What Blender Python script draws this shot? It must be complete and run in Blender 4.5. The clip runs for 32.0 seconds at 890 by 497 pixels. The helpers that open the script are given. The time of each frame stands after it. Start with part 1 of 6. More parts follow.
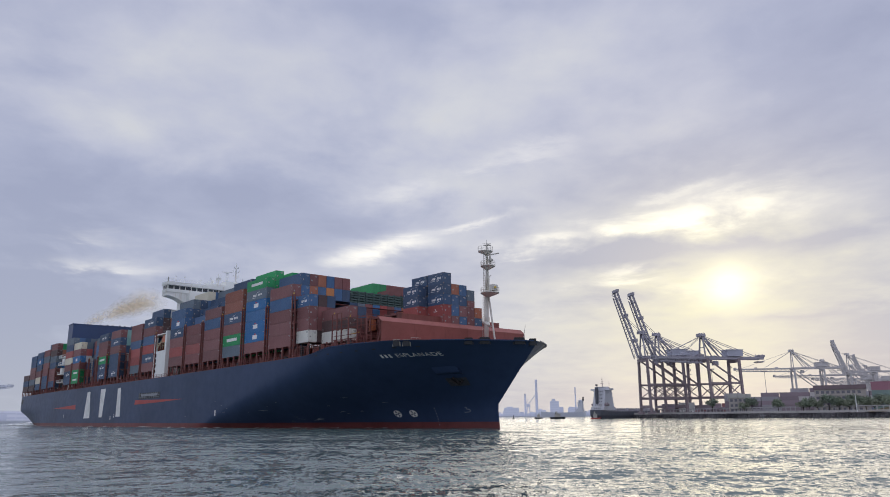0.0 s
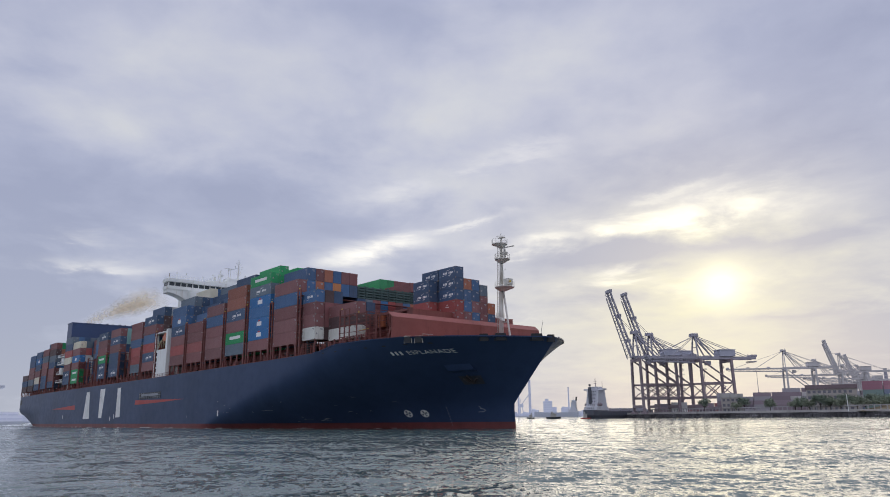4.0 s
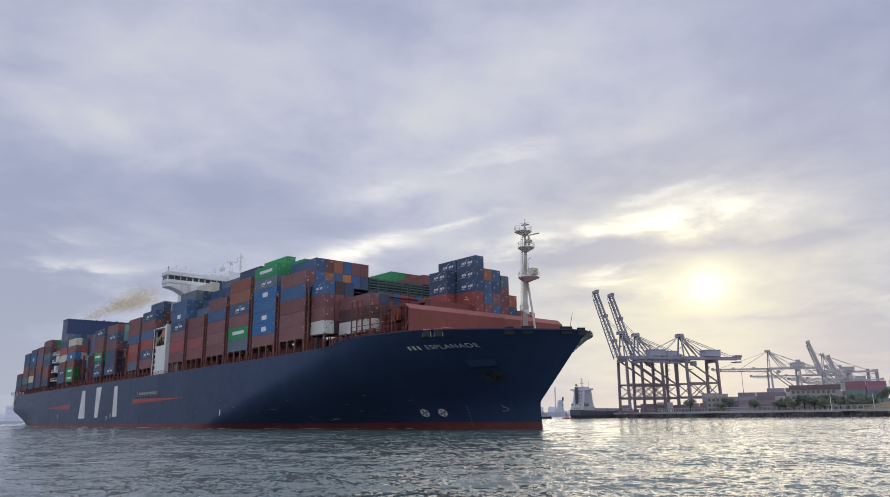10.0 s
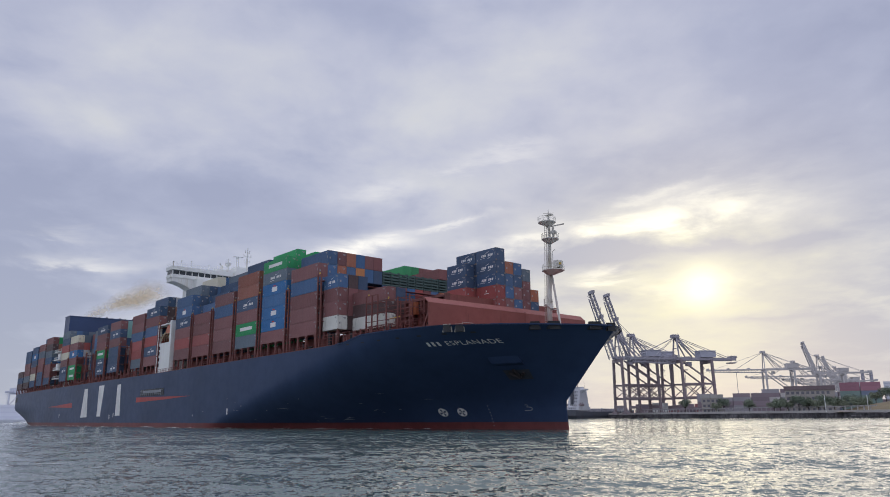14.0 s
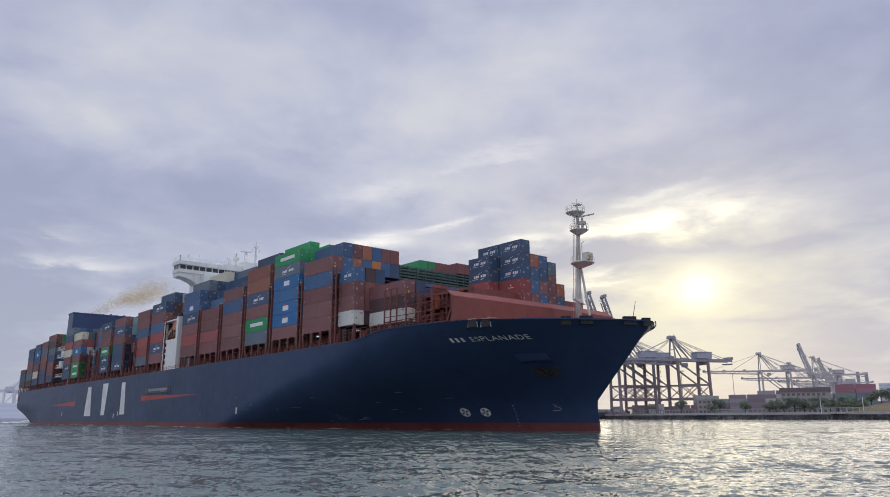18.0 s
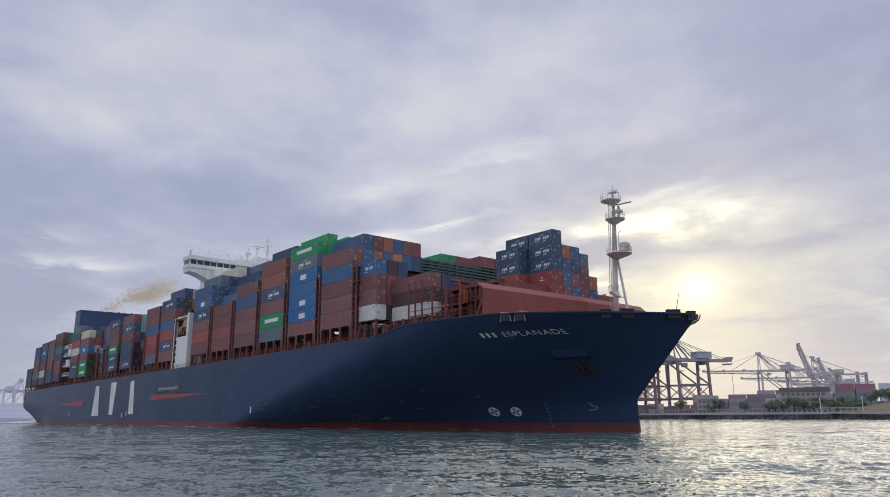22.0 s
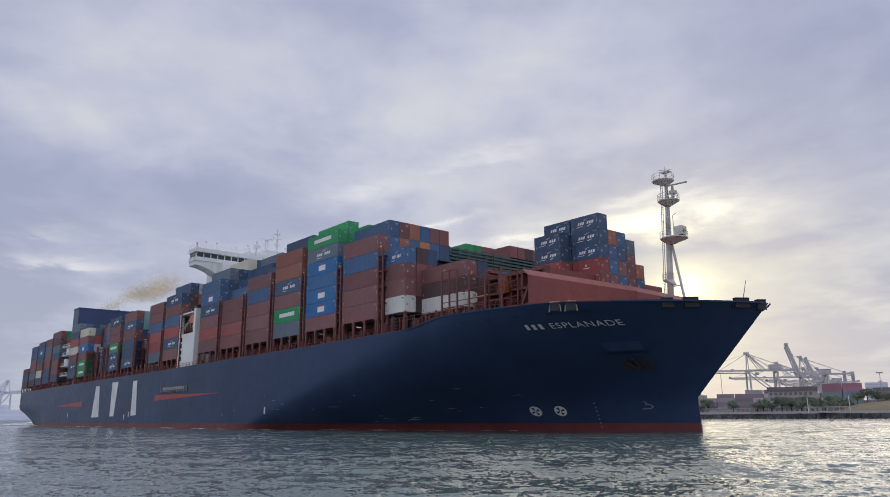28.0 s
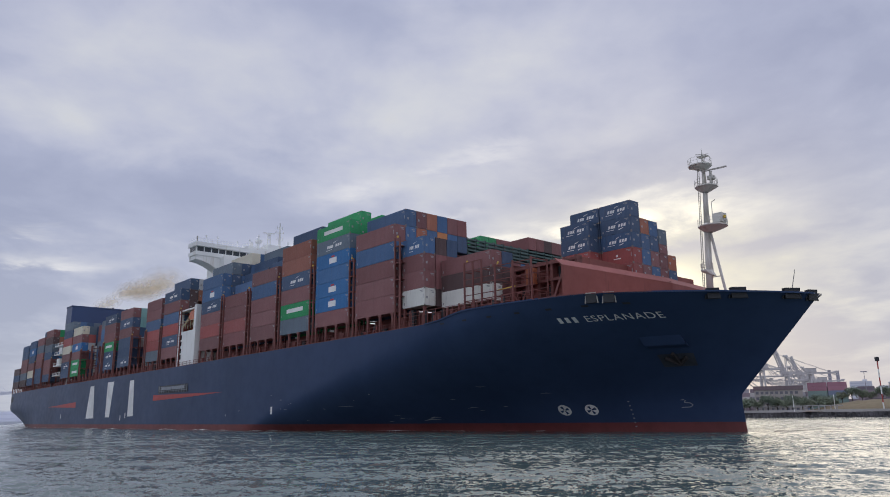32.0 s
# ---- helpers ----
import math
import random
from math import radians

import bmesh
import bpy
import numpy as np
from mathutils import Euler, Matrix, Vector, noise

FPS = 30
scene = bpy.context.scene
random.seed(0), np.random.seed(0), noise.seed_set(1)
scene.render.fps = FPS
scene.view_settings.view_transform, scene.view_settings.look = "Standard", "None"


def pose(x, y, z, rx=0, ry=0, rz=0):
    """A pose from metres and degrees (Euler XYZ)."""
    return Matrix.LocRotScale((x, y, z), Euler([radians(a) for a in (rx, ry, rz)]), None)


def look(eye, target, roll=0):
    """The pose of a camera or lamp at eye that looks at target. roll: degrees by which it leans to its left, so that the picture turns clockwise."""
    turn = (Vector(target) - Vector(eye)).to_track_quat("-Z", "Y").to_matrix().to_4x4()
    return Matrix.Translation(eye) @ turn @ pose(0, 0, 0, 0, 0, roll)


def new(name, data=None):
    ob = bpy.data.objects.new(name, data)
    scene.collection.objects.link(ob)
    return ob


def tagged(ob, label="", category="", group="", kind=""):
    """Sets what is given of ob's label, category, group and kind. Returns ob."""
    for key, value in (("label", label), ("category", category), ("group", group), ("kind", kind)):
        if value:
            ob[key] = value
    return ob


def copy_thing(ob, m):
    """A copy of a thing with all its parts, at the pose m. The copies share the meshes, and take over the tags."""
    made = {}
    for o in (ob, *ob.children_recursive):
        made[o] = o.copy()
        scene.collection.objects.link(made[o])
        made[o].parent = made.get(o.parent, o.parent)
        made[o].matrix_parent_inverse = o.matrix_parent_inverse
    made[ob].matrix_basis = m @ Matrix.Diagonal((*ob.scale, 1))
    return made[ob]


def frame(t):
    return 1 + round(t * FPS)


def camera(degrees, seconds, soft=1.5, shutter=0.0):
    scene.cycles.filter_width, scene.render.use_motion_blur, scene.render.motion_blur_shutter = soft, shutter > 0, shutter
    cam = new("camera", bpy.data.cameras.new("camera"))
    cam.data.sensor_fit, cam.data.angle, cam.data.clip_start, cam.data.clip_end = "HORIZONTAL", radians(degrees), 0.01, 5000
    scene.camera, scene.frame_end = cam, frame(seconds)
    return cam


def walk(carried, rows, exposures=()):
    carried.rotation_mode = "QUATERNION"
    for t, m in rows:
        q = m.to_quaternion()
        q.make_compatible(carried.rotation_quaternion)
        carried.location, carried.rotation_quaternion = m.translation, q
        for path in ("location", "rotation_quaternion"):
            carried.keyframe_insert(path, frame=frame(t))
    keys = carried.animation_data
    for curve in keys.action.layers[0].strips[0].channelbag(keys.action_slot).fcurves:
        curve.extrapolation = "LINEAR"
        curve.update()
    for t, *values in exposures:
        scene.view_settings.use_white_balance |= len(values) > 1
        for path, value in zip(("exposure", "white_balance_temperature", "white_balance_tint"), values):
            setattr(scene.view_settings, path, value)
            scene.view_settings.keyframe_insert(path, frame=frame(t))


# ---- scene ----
cam = camera(63.19, 32.0, soft=0.95)
EYE_Z = 2.5
# seconds, turn to the right, tilt upwards, lean (degrees)
CAM = [(0, -0.002, 13.105, -0.547), (0.5, 0.475, 13.112, -0.626), (1, 0.534, 13.110, -0.636), (3, 0.526, 13.116, -0.643), (5.5, 0.543, 13.105, -0.644),
       (7, 0.516, 13.099, -0.584), (7.5, 0.801, 13.099, -0.601), (8, 1.137, 13.106, -0.664), (8.5, 1.330, 13.098, -0.697), (9, 1.449, 13.104, -0.691),
       (9.5, 1.521, 13.091, -0.669), (10.5, 1.526, 13.096, -0.603), (13, 1.555, 13.093, -0.609), (13.5, 1.710, 13.101, -0.605), (14, 1.853, 13.085, -0.482),
       (14.5, 2.022, 13.086, -0.391), (16.5, 2.090, 13.084, -0.237), (18, 2.089, 13.099, -0.257), (21.5, 2.090, 13.087, -0.235), (22, 2.111, 13.082, -0.253),
       (22.5, 2.251, 13.093, -0.310), (23, 2.517, 13.095, -0.370), (23.5, 2.704, 13.098, -0.353), (24, 2.869, 13.100, -0.439), (24.5, 2.919, 13.105, -0.440),
       (25.5, 2.914, 13.121, -0.450), (27.5, 2.921, 13.124, -0.445), (28.5, 2.986, 13.102, -0.461), (29, 3.328, 13.087, -0.535), (29.5, 3.730, 13.079, -0.590),
       (30, 3.839, 13.100, -0.634), (31, 3.865, 13.105, -0.631), (32, 3.866, 13.110, -0.646)]
walk(cam, [(t, pose(0, 0, EYE_Z, 90 + tilt, 0, -turn) @ pose(0, 0, 0, 0, 0, lean)) for t, turn, tilt, lean in CAM])

# the ship's stern on the water and its heading, second by second
SHIP = [(0, -220.89, 433.53, -49.275), (4, -213.71, 428.62, -49.891), (8, -206.63, 423.35, -50.457), (12, -199.64, 417.77, -50.975), (16, -192.75, 411.89, -51.445),
        (20, -185.95, 405.73, -51.865), (24, -179.25, 399.33, -52.237), (28, -172.65, 392.70, -52.560), (32, -166.14, 385.88, -52.834)]

# ---- sky and sun ----
SUN_AZ, SUN_EL = 21.7, 9.3     # degrees to the right of +y, and up
SUN_DIR = Vector((math.sin(radians(SUN_AZ)) * math.cos(radians(SUN_EL)), math.cos(radians(SUN_AZ)) * math.cos(radians(SUN_EL)), math.sin(radians(SUN_EL))))


class Graph:
    """A short way to write node trees."""

    def __init__(self, tree):
        self.tree = tree

    def add(self, kind):
        return self.tree.nodes.new(kind)

    def link(self, a, b):
        self.tree.links.new(a, b)

    def put(self, sock, v):
        if isinstance(v, bpy.types.NodeSocket):
            self.link(v, sock)
        else:
            sock.default_value = v

    def math(self, op, a, b=0.0, c=None, clamp=False):
        n = self.add("ShaderNodeMath")
        n.operation, n.use_clamp = op, clamp
        self.put(n.inputs[0], a)
        self.put(n.inputs[1], b)
        if c is not None:
            self.put(n.inputs[2], c)
        return n.outputs[0]

    def mix(self, f, a, b, how="MIX"):
        n = self.add("ShaderNodeMix")
        n.data_type, n.blend_type = "RGBA", how
        self.put(n.inputs[0], f)
        self.put(n.inputs[6], a)
        self.put(n.inputs[7], b)
        return n.outputs[2]

    def ramp(self, f, *stops):
        n = self.add("ShaderNodeValToRGB")
        els = n.color_ramp.elements
        while len(els) < len(stops):
            els.new(0.5)
        for e, (p, c) in zip(els, stops):
            e.position = p
            e.color = (c, c, c, 1) if isinstance(c, (int, float)) else (*c[:3], 1)
        self.link(f, n.inputs[0])
        return n.outputs[0]

    def noise(self, vec, scale, detail=4.0, rough=0.55, distort=0.0):
        n = self.add("ShaderNodeTexNoise")
        n.inputs["Scale"].default_value, n.inputs["Detail"].default_value = scale, detail
        n.inputs["Roughness"].default_value, n.inputs["Distortion"].default_value = rough, distort
        if vec is not None:
            self.link(vec, n.inputs["Vector"])
        return n.outputs["Fac"]

    def xyz(self, x, y, z):
        n = self.add("ShaderNodeCombineXYZ")
        for s, v in zip(n.inputs, (x, y, z)):
            self.put(s, v)
        return n.outputs[0]

    def scaled(self, vec, x, y, z):
        n = self.add("ShaderNodeVectorMath")
        n.operation = "MULTIPLY"
        self.link(vec, n.inputs[0])
        n.inputs[1].default_value = (x, y, z)
        return n.outputs[0]


def build_sky():
    world = bpy.data.worlds.new("sky")
    scene.world = world
    world.use_nodes = True
    g = Graph(world.node_tree)
    g.tree.nodes.clear()
    co = g.add("ShaderNodeTexCoord").outputs["Generated"]
    sep = g.add("ShaderNodeSeparateXYZ")
    g.link(co, sep.inputs[0])
    x, y, z = sep.outputs
    az = g.math("MULTIPLY", g.math("ARCTAN2", x, y), 180 / math.pi)
    el = g.math("MULTIPLY", g.math("ARCSINE", z), 180 / math.pi)
    # the cloud deck, seen in perspective
    zz = g.math("ADD", g.math("ABSOLUTE", z), 0.16)
    flat = g.xyz(g.math("DIVIDE", x, zz), g.math("DIVIDE", y, zz), 0.0)
    big = g.noise(g.scaled(flat, 1.0, 0.9, 1.0), 0.8, 5.0, 0.5, 0.5)
    mid = g.noise(g.scaled(flat, 1.0, 0.85, 1.0), 2.3, 6.0, 0.55, 0.35)
    fine = g.noise(g.scaled(flat, 1.0, 0.9, 1.0), 7.0, 5.0, 0.55, 0.2)
    def bell(v, c, w):
        u = g.math("DIVIDE", g.math("SUBTRACT", v, c), w)
        return g.math("POWER", 2.718, g.math("MULTIPLY", g.math("MULTIPLY", u, u), -1.0))

    # broad masses of the deck lie where they lie; the noise frays them
    wob = g.math("MULTIPLY", g.math("SUBTRACT", mid, 0.5), 6.0)
    wob2 = g.math("MULTIPLY", g.math("SUBTRACT", big, 0.5), 9.0)
    el2 = g.math("ADD", el, g.math("ADD", g.math("MULTIPLY", wob, 0.62), g.math("MULTIPLY", wob2, 0.35)))
    az2 = g.math("ADD", az, g.math("ADD", g.math("MULTIPLY", wob, 2.4), g.math("MULTIPLY", wob2, 1.2)))
    d = g.math("ADD", g.math("ADD", g.math("MULTIPLY", big, 0.28), g.math("MULTIPLY", mid, 0.30)), g.math("ADD", g.math("MULTIPLY", fine, 0.15), 0.160))
    def blot(a, e, wa, we, k, slope):
        up = g.math("SUBTRACT", el2, g.math("MULTIPLY", g.math("SUBTRACT", az2, a), slope))
        return g.math("MULTIPLY", g.math("MULTIPLY", bell(az2, a, wa), bell(up, e, we)), k)

    for item in MASSES:
        d = g.math("ADD", d, blot(*item))
    cloud = g.ramp(d, (0.38, (0.385, 0.420, 0.595)), (0.46, (0.450, 0.485, 0.660)), (0.54, (0.57, 0.595, 0.74)), (0.64, (0.70, 0.715, 0.785)), (0.74, (0.765, 0.755, 0.735)))
    nish = g.add("ShaderNodeTexSky")
    nish.sky_type, nish.sun_disc, nish.sun_elevation, nish.sun_rotation = "NISHITA", False, radians(SUN_EL), radians(SUN_AZ)
    clear = g.mix(1.0, nish.outputs[0], (0.07, 0.07, 0.07, 1), "MULTIPLY")
    col = g.mix(0.88, clear, cloud)
    # paler and warmer air towards the horizon
    low = g.math("POWER", 2.718, g.math("MULTIPLY", g.math("ABSOLUTE", el), -0.13))
    col = g.mix(g.math("MULTIPLY", low, 0.55), col, (0.52, 0.555, 0.595, 1))
    # light of the veiled sun
    dot = g.add("ShaderNodeVectorMath")
    dot.operation = "DOT_PRODUCT"
    g.link(co, dot.inputs[0])
    dot.inputs[1].default_value = SUN_DIR
    ang = g.math("MULTIPLY", g.math("ARCCOSINE", g.math("MINIMUM", dot.outputs["Value"], 0.999999)), 180 / math.pi)

    thin = g.ramp(d, (0.38, 0.22), (0.60, 1.0))
    veil = g.math("MULTIPLY", g.math("MULTIPLY", bell(az, SUN_AZ - 0.5, 12.5), bell(el, 8.8, 8.0)), g.math("MULTIPLY", thin, 0.92))
    col = g.mix(veil, col, (0.97, 0.91, 0.64, 1))
    core = g.math("ADD", g.math("MULTIPLY", bell(ang, 0.0, 3.0), 0.16), g.math("MULTIPLY", bell(ang, 0.0, 1.25), 0.60))
    # bright gaps in the deck: bearing, height, half width, half height, strength
    streak = None
    fray = g.math("SUBTRACT", g.noise(g.xyz(g.math("MULTIPLY", az, 0.11), g.math("MULTIPLY", el, 0.42), 3.0), 1.0, 5.0, 0.6, 0.6), 0.5)
    el2 = g.math("ADD", el2, g.math("MULTIPLY", fray, 4.2))
    az2 = g.math("ADD", az2, g.math("MULTIPLY", fray, 5.0))
    for item in GAPS:
        b = blot(*item)
        streak = b if streak is None else g.math("ADD", streak, b)
    streak = g.math("MULTIPLY", streak, g.ramp(mid, (0.38, 0.25), (0.55, 1.0)))
    col = g.mix(1.0, col, g.mix(streak, (0, 0, 0, 1), (0.62, 0.56, 0.36, 1)), "ADD")
    col = g.mix(1.0, col, g.mix(core, (0, 0, 0, 1), (0.75, 0.68, 0.45, 1)), "ADD")
    # the deck grows brighter towards the zenith, as overcast skies do
    up = g.math("DIVIDE", g.math("SUBTRACT", el, 31.5), 34.0, clamp=True)
    col = g.mix(1.0, col, g.mix(up, (1, 1, 1, 1), (2.6, 2.6, 2.5, 1)), "MULTIPLY")
    bg = g.add("ShaderNodeBackground")
    g.link(col, bg.inputs[0])
    bg.inputs[1].default_value = 0.98
    g.link(bg.outputs[0], g.add("ShaderNodeOutputWorld").inputs[0])


# bearing, height, half width, half height (degrees), how much thinner (+) or denser (-) the deck is there, and its slope
MASSES = [(-18, 26.5, 12, 2.6, 0.075, 0.10), (-17, 16.8, 13, 2.6, -0.125, 0.03), (2, 24.0, 6, 2.2, 0.085, 0.15), (12, 26.2, 5, 3.0, 0.060, 0.1), (17, 17.4, 8, 1.8, -0.085, 0.05),
          (31, 24, 7, 6, -0.12, 0), (-31, 15, 5, 6, -0.075, 0), (-31, 5, 6, 6, -0.18, 0), (31.5, 5, 5.5, 5, -0.16, 0), (-4, 31, 9, 2.2, -0.07, 0), (-24, 21.8, 8, 1.6, 0.055, 0.05), (3.0, 17.8, 6, 1.5, 0.075, 0.1), (-9.5, 14.2, 6, 1.5, -0.06, 0.1),
          (12.5, 11.9, 5.5, 0.9, -0.20, 0.06), (21.0, 12.0, 4.0, 0.6, -0.11, -0.04), (8, 6, 9, 3.2, 0.04, 0), (-24, 8.0, 14, 2.0, -0.04, 0), (11, 8.3, 4.0, 0.5, -0.09, 0.05), (25, 6.9, 5, 0.45, -0.10, 0.06), (28.5, 11.9, 4, 0.7, -0.12, 0.1),
          (12, 29.5, 9, 1.6, 0.04, 0), (27, 31, 10, 4, -0.07, 0), (22, 20.5, 7, 1.2, -0.07, 0.1), (15.5, 10.8, 3.0, 0.3, -0.07, 0.03)]
# bright gaps in the deck: bearing, height, half width, half height, strength, slope
GAPS = [(-3.6, 13.5, 3.4, 0.85, 0.95, 0.20), (8.0, 13.3, 3.0, 0.60, 0.80, 0.04), (15.2, 14.2, 4.2, 0.65, 0.95, 0.02), (22.6, 14.7, 5.0, 1.2, 1.15, 0.0), (21.0, 9.3, 5.0, 1.0, 0.34, 0.03),
        (13.3, 10.1, 2.6, 0.45, 0.65, 0.05), (3.6, 15.4, 2.4, 0.35, 0.40, 0.15), (7.5, 20.6, 3.2, 0.60, 0.35, 0.1), (-2.0, 18.0, 2.8, 0.9, 0.25, 0.2), (-27.5, 12.3, 2.2, 0.35, 0.25, 0),
        (-25.3, 10.6, 3.2, 0.5, 0.48, 0), (19.0, 16.7, 3.0, 0.5, 0.35, 0.08), (10.0, 7.6, 4.0, 0.3, 0.15, 0.03)]
build_sky()

sun = new("sun", bpy.data.lights.new("sun", "SUN"))
sun.data.energy, sun.data.angle, sun.data.color = 0.5, radians(50), (1.0, 0.88, 0.66)
sun.matrix_world = look(SUN_DIR * 900, (0, 0, 0))


# ---- materials ----
def material(name, col, rough=0.6, metal=0.0, grain=3.0, vary=0.18, bump=0.0, stain=None, ribs=0.0, random_vary=0.0, island=False, spec=0.5):
    """A surface with grain at two scales, stains, and ribs pressed into sheet metal (ribs: metres from crest to crest)."""
    m = bpy.data.materials.new(name)
    m.use_nodes = True
    g = Graph(m.node_tree)
    b = g.tree.nodes["Principled BSDF"]
    co = g.add("ShaderNodeTexCoord").outputs["Object"]
    n1, n2 = g.noise(co, grain, 5.0, 0.6), g.noise(co, grain * 0.13, 3.0, 0.5)
    base = (*col, 1)
    dark = (col[0] * (1 - vary * 2), col[1] * (1 - vary * 2), col[2] * (1 - vary * 2), 1)
    lite = tuple(min(1, c * (1 + vary) + 0.02 * vary) for c in col) + (1,)
    c = g.mix(g.ramp(n2, (0.35, 0.0), (0.65, 1.0)), dark if vary > 0.3 else base, lite)
    c = g.mix(g.math("MULTIPLY", g.ramp(n1, (0.45, 0.0), (0.75, 1.0)), vary), c, dark)
    if stain:
        n3 = g.noise(g.scaled(co, 1.0, 1.0, 0.12), grain * 0.9, 4.0, 0.65)
        c = g.mix(g.math("MULTIPLY", g.ramp(n3, (0.56, 0.0), (0.72, 1.0)), 0.55), c, (*stain, 1))
    if random_vary:
        r = g.add("ShaderNodeNewGeometry").outputs["Random Per Island"] if island else g.add("ShaderNodeObjectInfo").outputs["Random"]
        hsv = g.add("ShaderNodeHueSaturation")
        g.link(g.math("ADD", g.math("MULTIPLY", r, random_vary * 2), 1 - random_vary), hsv.inputs["Value"])
        r2 = g.math("FRACT", g.math("MULTIPLY", r, 7.3))
        g.link(g.math("ADD", g.math("MULTIPLY", r2, random_vary * 0.8), 1 - random_vary * 0.4), hsv.inputs["Saturation"])
        g.link(c, hsv.inputs["Color"])
        c = hsv.outputs[0]
    g.link(c, b.inputs["Base Color"])
    g.link(g.math("ADD", g.math("MULTIPLY", n1, 0.2), rough - 0.1, clamp=True), b.inputs["Roughness"])
    b.inputs["Metallic"].default_value = metal
    b.inputs["Specular IOR Level"].default_value = spec
    h = None
    if ribs:
        sep = g.add("ShaderNodeSeparateXYZ")
        g.link(co, sep.inputs[0])
        s = g.math("MULTIPLY", g.math("ADD", sep.outputs[0], sep.outputs[1]), 2 * math.pi / ribs)
        h = g.math("MULTIPLY", g.math("MAXIMUM", g.math("MINIMUM", g.math("MULTIPLY", g.math("SINE", s), 2.0), 1.0), -1.0), 0.018)
    if bump:
        hb = g.math("MULTIPLY", n1, bump)
        h = hb if h is None else g.math("ADD", h, hb)
    if h is not None:
        bn = g.add("ShaderNodeBump")
        bn.inputs["Strength"].default_value, bn.inputs["Distance"].default_value = 1.0, 1.0
        g.link(h, bn.inputs["Height"])
        g.link(bn.outputs[0], b.inputs["Normal"])
    return m


PAINT = {"brown": (0.185, 0.075, 0.075), "red": (0.290, 0.070, 0.064), "rust": (0.310, 0.110, 0.062), "blue": (0.055, 0.115, 0.225),
         "navy": (0.040, 0.075, 0.140), "sky": (0.028, 0.128, 0.300), "slate": (0.105, 0.140, 0.175), "green": (0.024, 0.260, 0.095),
         "grey": (0.380, 0.390, 0.400), "cream": (0.600, 0.560, 0.440), "white": (0.660, 0.660, 0.610), "orange": (0.440, 0.170, 0.055), "russet": (0.235, 0.086, 0.060),
         "teal": (0.210, 0.420, 0.400), "dark": (0.075, 0.045, 0.045)}
PAINT = {k: tuple(round(min(0.8, c * 1.18), 4) for c in v) for k, v in PAINT.items()}
BOX = {k: material("container_" + k, v, 0.62, 0.0, 1.6, 0.16, 0.004, (v[0] * 0.6 + 0.03, v[1] * 0.6 + 0.018, v[2] * 0.6 + 0.012), 0.278, 0.16) for k, v in PAINT.items()}
BOXI = {k: material("stacked_" + k, v, 0.62, 0.0, 1.6, 0.16, 0.004, (v[0] * 0.6 + 0.03, v[1] * 0.6 + 0.018, v[2] * 0.6 + 0.012), 0.278, 0.16, True) for k, v in PAINT.items()}
M_CAST = material("casting_grey", (0.42, 0.40, 0.36), 0.55)
M_CORNER = material("corner_casting", (0.22, 0.19, 0.17), 0.6)
M_MARK = material("white_marking", (0.72, 0.72, 0.70), 0.6, grain=2.0, vary=0.2)
M_CODE = material("code_plate", (0.30, 0.30, 0.30), 0.6, grain=4.0, vary=0.3)
M_MARKR = material("red_marking", (0.55, 0.05, 0.04), 0.6)
M_HULL = material("hull_navy", (0.033, 0.057, 0.119), 0.40, 0.0, 0.35, 0.24, 0.003, (0.041, 0.070, 0.136), spec=0.11)
M_BOOT = material("boot_red", (0.150, 0.034, 0.033), 0.55, 0.0, 0.7, 0.28, 0.01, (0.12, 0.03, 0.03))
M_DECK = material("deck_oxide", (0.245, 0.072, 0.060), 0.7, 0.0, 0.8, 0.22, 0.01, (0.12, 0.04, 0.03))
M_LASH = material("lashing_oxide", (0.175, 0.060, 0.052), 0.65, 0.0, 1.5, 0.25)
M_SHIPWHITE = material("ship_white", (0.78, 0.79, 0.77), 0.45, 0.0, 0.8, 0.08, 0.0, (0.52, 0.44, 0.34))
M_MAST = material("mast_grey_white", (0.62, 0.60, 0.55), 0.5, 0.0, 0.8, 0.12, 0.0, (0.36, 0.27, 0.18))
M_GLASS = material("bridge_glass", (0.02, 0.03, 0.04), 0.12)
M_FUNNEL = material("funnel_navy", (0.030, 0.060, 0.150), 0.45, 0.0, 0.5, 0.15)
M_YELLOW = material("lamp_yellow", (0.62, 0.42, 0.06), 0.5)
M_CREAMGEAR = material("davit_cream", (0.50, 0.42, 0.28), 0.6, 0, 2.0, 0.2, 0, (0.30, 0.20, 0.10))
M_ORANGE = material("lifeboat_orange", (0.58, 0.16, 0.07), 0.4)
M_BLACK = material("black_gear", (0.020, 0.022, 0.026), 0.55)
M_RED = material("stripe_red", (0.38, 0.045, 0.040), 0.5, grain=0.6, vary=0.15)


# ---- mesh helpers ----
def box(bm, x0, x1, y0, y1, z0, z1, mi=0):
    v = [bm.verts.new(c) for c in ((x0, y0, z0), (x1, y0, z0), (x1, y1, z0), (x0, y1, z0), (x0, y0, z1), (x1, y0, z1), (x1, y1, z1), (x0, y1, z1))]
    for f in ((3, 2, 1, 0), (4, 5, 6, 7), (0, 1, 5, 4), (1, 2, 6, 5), (2, 3, 7, 6), (3, 0, 4, 7)):
        bm.faces.new([v[i] for i in f]).material_index = mi


